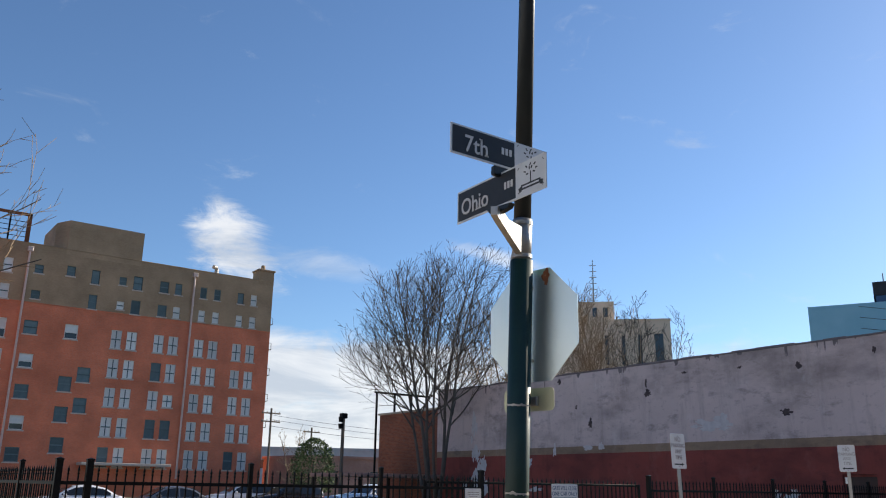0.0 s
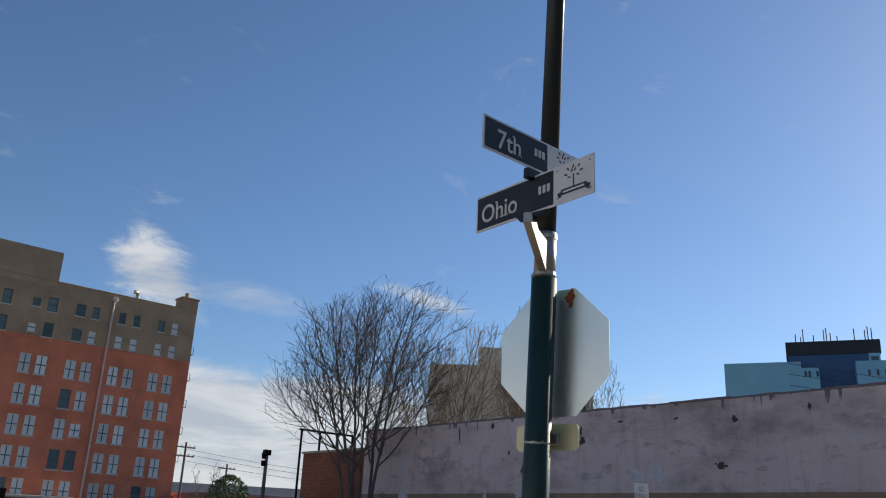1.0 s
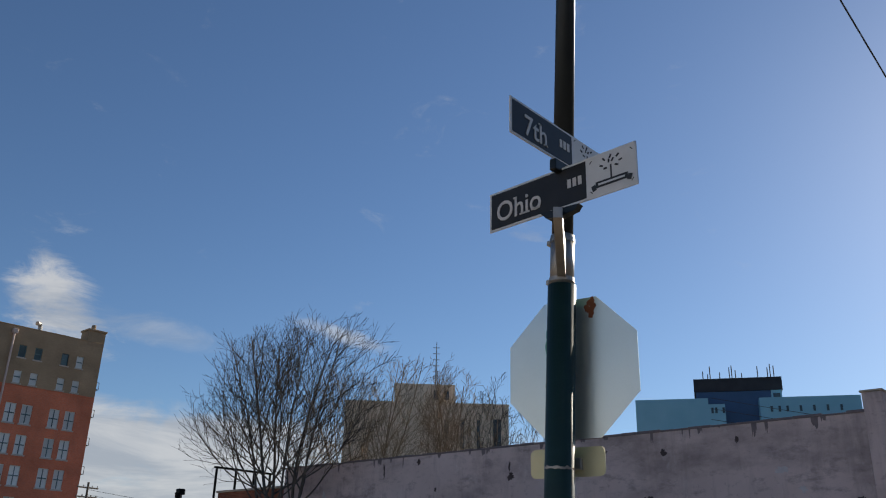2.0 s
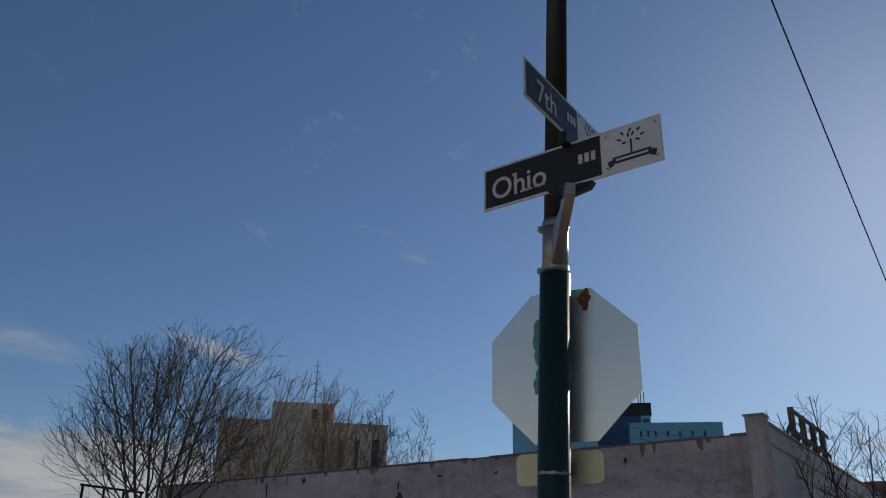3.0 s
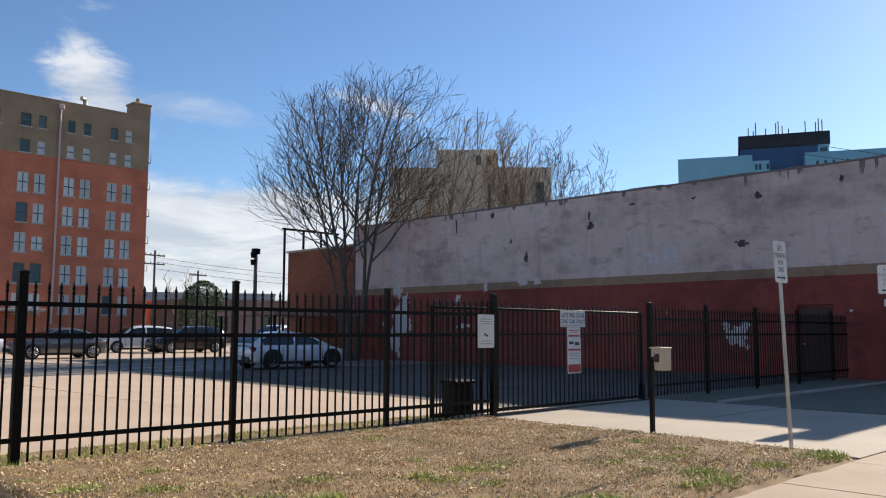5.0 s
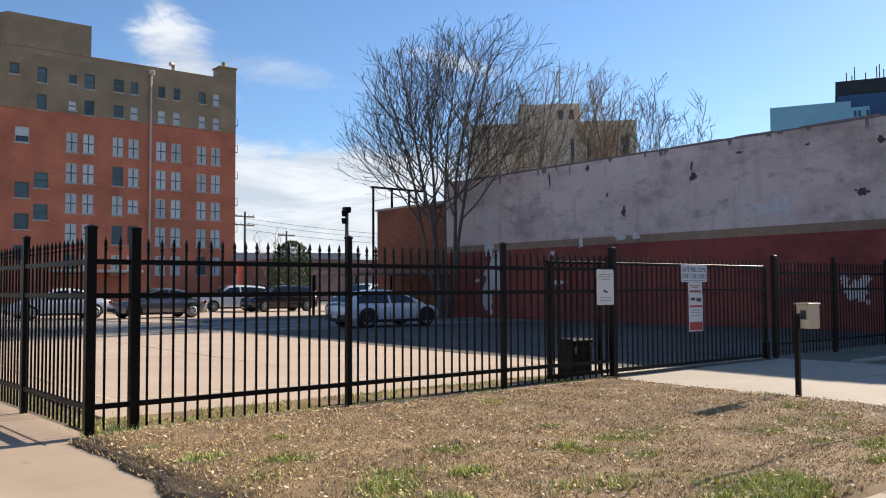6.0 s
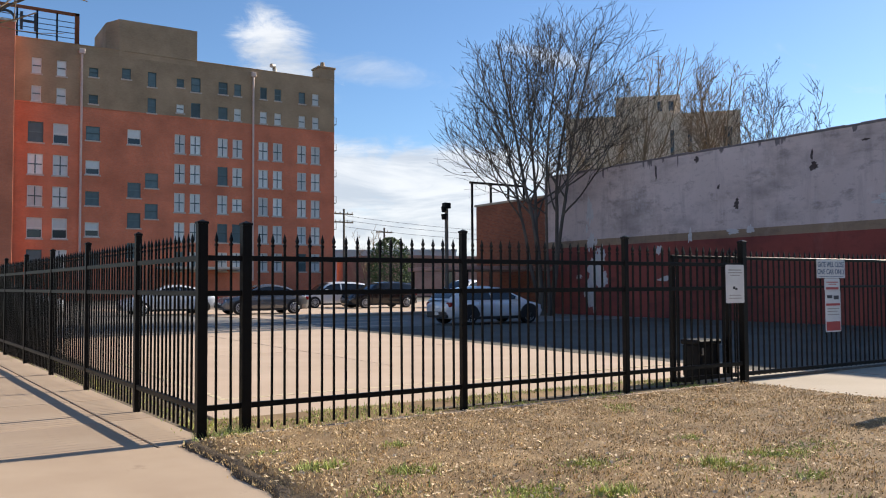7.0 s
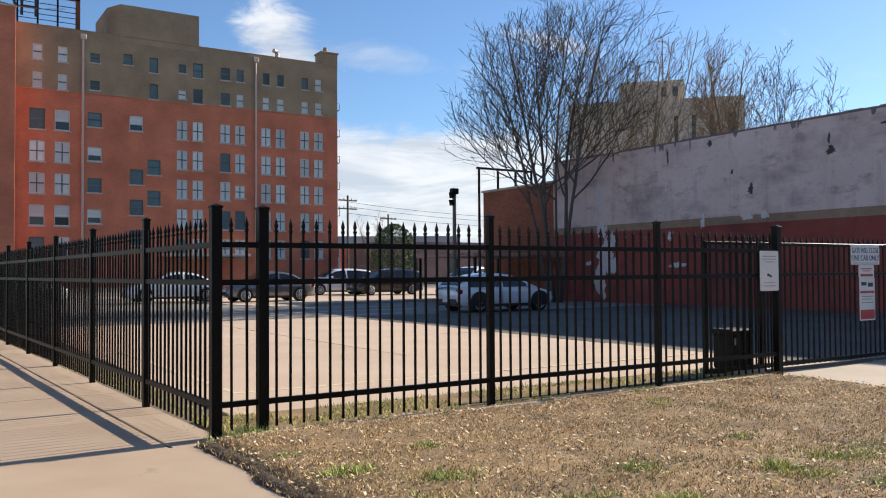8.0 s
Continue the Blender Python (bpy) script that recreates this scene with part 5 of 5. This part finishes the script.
def evergreen(base, h, r, seed):
    rnd = random.Random(seed)
    root = thing("evergreen_tree", "dark green rounded evergreen tree", "tree", pose(*base))
    part("trunk", tubem([(0, 0, -0.1), (0, 0, h * 0.6)], [0.2, 0.08], 8), M_BARK, root)
    vs, fs = [], []
    for _ in range(4200):
        z = rnd.uniform(0.12, 1.0)
        rad = r * math.sqrt(max(0.0, 1 - ((z - 0.42) / 0.58) ** 2)) * (0.55 + 0.45 * rnd.random()) * (1 + 0.25 * noise.noise((z * 4, seed, 0)))
        a = rnd.uniform(0, 6.28)
        c = Vector((math.cos(a) * rad, math.sin(a) * rad, z * h))
        u = Vector((rnd.gauss(0, 1), rnd.gauss(0, 1), rnd.gauss(0.4, 1))).normalized() * rnd.uniform(0.1, 0.3)
        w = u.cross(Vector((rnd.gauss(0, 1), rnd.gauss(0, 1), rnd.gauss(0, 1)))).normalized() * 0.09
        k = len(vs)
        vs += [tuple(c - w), tuple(c + w), tuple(c + u)]
        fs.append((k, k + 1, k + 2))
    me = bpy.data.meshes.new("crown")
    me.from_pydata(vs, [], fs)
    part("crown", me, M_PINE, root)


evergreen((41.0, 70.5, 0), 6.4, 2.6, 3)

# ---- far buildings ----
def plain_block(name, label, at, w, d, h, mat, windows=(), cap=None, capmat=None):
    """A building: walls, roof edge, recessed windows as parts. It faces -y before it is turned."""
    root = thing(name, label, "building", at)
    bm = bmesh.new()
    wall_grid(bm, -w / 2, w / 2, 0, h, list(windows), 0.6)
    part("front_wall", bm, mat, root)
    part("body", boxm(-w / 2, w / 2, 0.62, d, 0, h - 0.05), mat, root)
    part("side_wall", boxm(-w / 2 - 0.02, -w / 2, 0.0, d, 0, h), mat, root)
    part("side_wall", boxm(w / 2, w / 2 + 0.02, 0.0, d, 0, h), mat, root)
    part("roof_edge", boxm(-w / 2 - 0.2, w / 2 + 0.2, -0.2, d + 0.2, h, h + (cap or 0.5)), capmat or mat, root)
    for a, b, c, e in windows:
        part("window", boxm(a, b, 0.35, 0.5, c, e), M_GLASS, root)
    return root


tanb = plain_block("tan_tower", "tall tan masonry building with narrow dark window slots", pose(184.5, 168.5, 0, 0, 0, -46.5), 50.5, 40, 51.5, M_TAN,
                   [(x, x + 1.1, 38, 47.0) for x in (5.5, 10.5, 15.5)] + [(20.5, 23, 38, 47.4)])
part("penthouse", boxm(-10.5, 8.7, 6, 26, 51.5, 59.0), M_TAN, tanb)
for x in (2.0, 5.3):
    part("penthouse_window", boxm(x, x + 1.5, 5.8, 6.1, 54, 57), M_GLASS, tanb)
part("antenna_mast", tubem([(2.5, 10, 58.5), (2.5, 10, 74)], [0.35, 0.12], 6), M_GALV, tanb)
for k in range(6):
    part("antenna_rung", tubem([(1.4, 10, 62 + k * 2), (3.6, 10, 62 + k * 2)], 0.12, 5), M_GALV, tanb)
for x in (9, 15):
    part("aerial", tubem([(x, 10, 51), (x, 10, 57.5)], 0.09, 5), M_GALV, tanb)

ang = -64.0
blue = thing("blue_office_tower", "dark blue office tower with pale blue lower wings and roof aerials", "building", pose(339, 136, 0, 0, 0, ang))
part("tower", boxm(-16.5, 17.5, 0, 40, 0, 78), M_BLUEPANEL, blue)
part("roof_cap", boxm(-17.2, 18.2, -0.6, 40.6, 78, 83.5), M_BLUETOP, blue)
part("left_wing", boxm(-41.5, -12, -8, 30, 0, 73.8), M_BLUELIGHT, blue, "pale blue wing")
part("left_wing_block", boxm(-12, -5.5, -8, 20, 0, 71.2), M_BLUELIGHT, blue, "pale blue wing")
part("right_wing", boxm(8, 46, -8, 30, 0, 73.4), M_BLUELIGHT, blue, "pale blue wing")
part("side_panel", boxm(13.5, 17.7, -0.3, 0.0, 70, 78), M_BLUELIGHT, blue)
part("side_window", boxm(14.3, 17.0, -0.5, -0.3, 75, 76.6), M_GLASS, blue)
for x in (-11, -9.5, -6.6, 12, 15, 18, 23, 28, 33, 38):
    part("window", boxm(x, x + 0.9, -8.25, -8.0, 67.5, 69.8), M_GLASS, blue)
for x, h in ((-13, 7), (-11, 5), (-10, 10), (-6, 6), (-2, 9), (-1, 10), (0.5, 7), (3, 5), (9.5, 9), (13.5, 8), (14.6, 10), (16, 9), (-38, 3), (-22, 3.4)):
    z = 83.4 if x > -15 else 73.7
    part("aerial", tubem([(x, 6, z), (x, 6, z + h * 0.7)], 0.22, 5), M_BLUETOP, blue)

plain_block("far_brick_row", "low red brick building across the far street", pose(78, 80, 0, 0, 0, 0), 66, 12, 4.7, M_FARBRICK,
            [(x, x + 1.6, 1.2, 3.2) for x in range(-30, 31, 6)], 0.3, M_FARBRICK)
plain_block("far_pale_block", "low pale grey building on the skyline", pose(95, 170, 0, 0, 0, -28), 34, 14, 9.5, M_PLASTERWHITE, [(x, x + 2, 5, 7) for x in range(-14, 14, 5)])
plain_block("far_brick_shop", "red brick shop beyond the white front", pose(62, 4, 0, 0, 0, -90), 22, 14, 9.2, M_FARBRICK, [(x, x + 1.6, 5, 7) for x in range(-9, 9, 4)])
plain_block("rear_street_row", "brick buildings across the street behind the camera", pose(5, -40, 0, 0, 0, 180), 90, 14, 9, M_FARBRICK,
            [(x, x + 1.6, 5, 7.2) for x in range(-40, 40, 5)], 0.5, M_STONE)
# unseen added row; its pale sunlit front bounces fill onto the painted wall
plain_block("west_bounce_row", "unseen pale plaster row across the side street, added as bounce for the wall", pose(-26, 12, 0, 0, 0, 90), 80, 14, 7, M_PLASTERWHITE,
            [(x, x + 1.8, 3.5, 5.4) for x in range(-36, 36, 5)], 0.4, M_STONE)


def utility_pole(at, h, label, arms=1, lamp=False):
    root = thing("utility_pole", label, "pole", at)
    part("shaft", tubem([(0, 0, -0.1), (0, 0, h)], [0.15, 0.11] if arms else [0.09, 0.08], 10), M_WOOD, root)
    for k in range(arms):
        part("crossarm", boxm(-1.2, 1.2, -0.06, 0.06, h - 0.6 - k * 0.9, h - 0.46 - k * 0.9), M_WOOD, root)
        for x in (-1.1, -0.5, 0.5, 1.1):
            part("insulator", tubem([(x, 0, h - 0.46 - k * 0.9), (x, 0, h - 0.3 - k * 0.9)], 0.05, 6), M_GALV, root)
    if lamp:
        for z in (h - 0.1, h - 0.42):
            part("lamp_head", tubem([(-0.13, 0, z - 0.12), (-0.13, 0, z + 0.12)], [0.1, 0.13], 10), M_IRON, root)
        part("top_box", boxm(-0.16, 0.16, -0.14, 0.14, h - 0.05, h + 0.2, 0.03), M_IRON, root)
    return root


utility_pole(pose(17.55, 23.1, 0), 4.75, "dark short pole with lamp heads beside the carport", 0, True)
utility_pole(pose(37.3, 74, 0, 0, 0, 10), 9.6, "wooden utility pole with crossarms", 2)
utility_pole(pose(45.5, 80, 0, 0, 0, 10), 8.2, "wooden utility pole with a crossarm", 1)
for k, (z, dz) in enumerate(((8.9, -1.4), (8.4, -1.4), (7.7, -1.2))):
    pts = [(37.3 + u * 30, 74 - u * 6, z + dz * u - 2.2 * u * (1 - u)) for u in [i / 12 for i in range(13)]]
    tagged(part("overhead_wire", tubem(pts, 0.018, 5), M_WIRE), "thin sagging overhead wire", "cable")
for k in range(6):
    z = 7.2 + 0.5 * k
    pts = [(34 + u * 40, 6 - u * 16, z + u * 0.6 - 1.6 * u * (1 - u)) for u in [i / 10 for i in range(11)]]
    tagged(part("overhead_wire", tubem(pts, 0.014, 5), M_WIRE), "thin overhead wire behind the shop", "cable")


# ---- parked cars ----
def car(at, label, paint, length=4.3, width=1.78, height=1.5, kind="hatch", group="parked cars"):
    """x runs to the nose; the wheels stand on z=0."""
    root = thing("parked_car", label, "car", at, group)
    L, W = length, width / 2
    belt, low = height * 0.63, 0.22
    line = {"hatch": ((-.488, .63), (-.44, .76), (-.36, .9), (-.2, .985), (-.06, 1.0), (.05, .965), (.14, .87), (.3, .63)),
            "suv": ((-.492, .63), (-.47, .8), (-.43, .94), (-.25, .99), (-.05, 1.0), (.08, .965), (.14, .89), (.26, .63)),
            "sedan": ((-.4, .63), (-.33, .77), (-.24, .92), (-.12, .99), (-.02, 1.0), (.08, .955), (.15, .86), (.28, .63))}[kind]
    line = [(x * L, z * height) for x, z in line]
    xr, xf = line[0][0], line[-1][0]

    def roof(x):
        for (xa, za), (xb, zb) in zip(line, line[1:]):
            if x <= xb:
                return za + (zb - za) * max(0.0, (x - xa) / (xb - xa))
        return belt

    def half(x):
        t = abs(x) / (0.5 * L)
        return W * (1 - 0.10 * max(0, t - 0.6) / 0.4 - 0.12 * max(0, t - 0.9) / 0.1)

    def side(x, z):
        """Half width of the cabin at a place along the car and a height."""
        return half(x) * (0.955 - 0.23 * max(0.0, (z - belt) / (height - belt)))

    def skin(rings):
        """A sheet of faces over rows of points."""
        bm = bmesh.new()
        rows = [[bm.verts.new(p) for p in r] for r in rings]
        for a, b in zip(rows, rows[1:]):
            for i in range(len(a) - 1):
                bm.faces.new((a[i], a[i + 1], b[i + 1], b[i]))
        return bm, rows

    # lower body
    rings = []
    xs = [-0.5, -0.495, -0.48, -0.44, -0.38, -0.3, -0.2, -0.1, 0, 0.1, 0.2, 0.28, 0.34, 0.4, 0.45, 0.48, 0.495, 0.5]
    for t in xs:
        x, w = t * L, half(t * L)
        nose = max(0.0, (t - 0.28) / 0.22)
        zt = belt - 0.03 - 0.2 * nose ** 2.2 if t > 0.28 else belt
        if t < -0.47:
            zt -= 0.22 * ((-0.47 - t) / 0.03) * (0.6 if kind != "suv" else 0.4)
        if t > 0.485:
            zt -= 0.1
        lo = low + (0.1 if abs(t) > 0.48 else 0.0)
        h = zt - lo
        prof = [(0.0, lo), (w * 0.88, lo), (w * 0.965, lo + 0.07), (w * 0.985, lo + h * 0.38), (w, lo + h * 0.66), (w * 0.985, lo + h * 0.86), (w * 0.93, zt - 0.015), (w * 0.8, zt), (0, zt + 0.03 * (0.5 if t > 0.28 else 1))]
        rings.append([(x, y, z) for y, z in prof] + [(x, -y, z) for y, z in prof[-2::-1]])
    bm, rows = skin(rings)
    bm.faces.new(rows[0][:-1])
    bm.faces.new(rows[-1][:-1][::-1])
    bmesh.ops.remove_doubles(bm, verts=bm.verts[:], dist=0.0005)
    bmesh.ops.recalc_face_normals(bm, faces=bm.faces[:])
    part("body", bm, paint, root, smooth=True)
    # cabin with its roof
    rings = []
    n = 26
    for i in range(n + 1):
        x = xr + (xf - xr) * i / n
        zt = roof(x)
        e = zt - belt
        prof = [(side(x, belt), belt - 0.05), (side(x, belt), belt), (side(x, belt + e * .85), belt + e * 0.85), (side(x, belt + e * .97) - 0.05, zt - 0.012), (0.3, zt + 0.012), (0, zt + 0.018)]
        rings.append([(x, y, z) for y, z in prof] + [(x, -y, z) for y, z in prof[-2::-1]])
    bm, rows = skin(rings)
    bmesh.ops.recalc_face_normals(bm, faces=bm.faces[:])
    part("cabin", bm, paint, root, smooth=True)

    def pane_side(xa, xb, s):
        pts = []
        for i in range(13):
            x = xa + (xb - xa) * i / 12
            zt, zb = max(roof(x) - 0.1 * height / 1.5, belt + 0.02), belt + 0.015
            pts.append([(x, s * (side(x, z) + 0.006), z) for z in (zb, (zb + zt) / 2, zt)])
        bm, _ = skin(pts)
        part("side_window", bm, M_CARGLASS, root, smooth=True)

    def pane_over(xa, xb, name):
        pts = []
        for i in range(7):
            x = xa + (xb - xa) * i / 6
            z = roof(x)
            w = side(x, z) - 0.11
            pts.append([(x, w * v, z + 0.024 - 0.008 * abs(v)) for v in (-1, -.4, 0, .4, 1)])
        bm, _ = skin(pts)
        part(name, bm, M_CARGLASS, root, smooth=True)
    pane_over(line[-1][0] - 0.1, line[-3][0] + 0.03, "windscreen")
    pane_over(line[0][0] + 0.07, line[2][0] + 0.02, "rear_window")
    mid = -0.07 * L
    for s in (1, -1):
        pane_side(mid + 0.05, xf - 0.32, s)
        pane_side(xr + 0.4 if kind != "suv" else xr + 0.25, mid - 0.04, s)
        part("mirror", boxm(xf - 0.52, xf - 0.36, s * (W + 0.05) - 0.09, s * (W + 0.05) + 0.08, belt, belt + 0.13, 0.035), paint, root)
        part("sill_trim", boxm(-0.22 * L, 0.24 * L, s * W * 0.93 - 0.05, s * W * 0.93 + 0.04, 0.18, 0.28, 0.02), M_TRIMBLK, root)
        part("headlamp", boxm(0.43 * L, 0.478 * L, s * W * 0.72 - 0.15, s * W * 0.72 + 0.13, belt * 0.66, belt * 0.66 + 0.11, 0.035), M_HEADL, root)
        part("tail_lamp", boxm(-0.492 * L, -0.445 * L, s * W * 0.75 - 0.12, s * W * 0.75 + 0.13, belt * 0.74, belt * 0.74 + 0.16, 0.035), M_TAIL, root)
        for xd in (-0.02 * L, 0.2 * L):
            part("door_handle", boxm(xd - 0.28, xd - 0.12, s * W - 0.02, s * W + 0.018, belt * 0.84, belt * 0.84 + 0.03, 0.006), paint, root)
        for xg in (-0.2 * L, mid, 0.215 * L):
            part("door_gap", boxm(xg - 0.006, xg + 0.006, s * half(xg) * 0.99 - 0.012, s * half(xg) * 0.99 + 0.0105, 0.32, belt - 0.06), M_TRIMBLK, root)
        for x in (-0.305 * L, 0.32 * L):
            hw = half(x)
            arch = [(x + 0.375 * math.cos(a), 0.33 + 0.375 * math.sin(a)) for a in [i * math.pi / 14 for i in range(15)]] + [(x - 0.375, 0.21), (x + 0.375, 0.21)]
            part("wheel_arch", prismm(arch, "y", s * hw - 0.06, s * hw + 0.004), M_TRIMBLK, root)
            wheel = part("wheel", tubem([(0, s * -0.1, 0), (0, s * 0.075, 0), (0, s * 0.095, 0)], [0.325, 0.325, 0.295], 28), M_TYRE, root, at=pose(x, s * (hw - 0.065), 0.325))
            part("rim", tubem([(0, s * 0.06, 0), (0, s * 0.1, 0)], [0.21, 0.225], 24), M_TRIMBLK, wheel)
            sb = bmesh.new()
            for k in range(10):
                a = k * 2 * math.pi / 10
                tube(sb, [(0.02 * math.cos(a), s * 0.106, 0.02 * math.sin(a)), (0.22 * math.cos(a), s * 0.102, 0.22 * math.sin(a))], [0.022, 0.017], 5)
            for k in range(24):
                a, b = k * 2 * math.pi / 24, (k + 1) * 2 * math.pi / 24
                tube(sb, [(0.22 * math.cos(a), s * 0.1, 0.22 * math.sin(a)), (0.22 * math.cos(b), s * 0.1, 0.22 * math.sin(b))], 0.014, 4)
            part("spokes", sb, M_RIM, wheel)
    part("rear_bumper", boxm(-0.506 * L, -0.47 * L, -W * 0.76, W * 0.76, 0.24, 0.47, 0.04), M_TRIMBLK, root)
    part("front_grille", boxm(0.47 * L, 0.503 * L, -W * 0.5, W * 0.5, 0.3, 0.5, 0.03), M_TRIMBLK, root)
    part("number_plate", boxm(-0.509 * L, -0.5065 * L, -0.16, 0.16, 0.34, 0.45), M_PLATE, root)
    return root


def car_paint(name, c, metal=0.1):
    return surf(name, c, tuple(v * 1.06 for v in c), 0.7, 0.25, 0.0, 300, metal=metal, spec=0.5, coat=0.6)


P_WHITE, P_BLACK, P_GREY = car_paint("car_white", (0.72, 0.73, 0.75)), car_paint("car_black", (0.012, 0.012, 0.014)), car_paint("car_grey", (0.16, 0.16, 0.165), 0.5)
car(pose(15.2, 16.95, 0, 0, 0, -1), "white compact hatchback parked in the wall's shade", P_WHITE, 4.05, 1.74, 1.32, "hatch")
car(pose(12.3, 31.5, 0.02, 0, 0, 180), "grey sedan parked beyond the kerb island", P_GREY, 4.3, 1.8, 1.42, "sedan")
car(pose(19.9, 39.9, 0.02, 0, 0, 178), "white sport utility car parked beyond the lane", P_WHITE, 4.5, 1.85, 1.58, "suv")
car(pose(21.9, 37.4, 0.02, 0, 0, 181), "black sport utility car parked beyond the lane", P_BLACK, 4.5, 1.85, 1.55, "suv")
car(pose(8.4, 33.6, 0.02, 0, 0, 180), "white sedan parked beyond the lane", P_WHITE, 4.5, 1.8, 1.42, "sedan")
car(pose(1.8, 35.5, 0.02, 0, 0, 0), "white hatchback parked near the side street", P_WHITE, 4.4, 1.8, 1.5, "hatch")
car(pose(27.0, 35.6, -0.02, 0, 0, 200), "white pickup partly hidden behind the hatchback", P_WHITE, 5.0, 1.9, 1.7, "sedan")
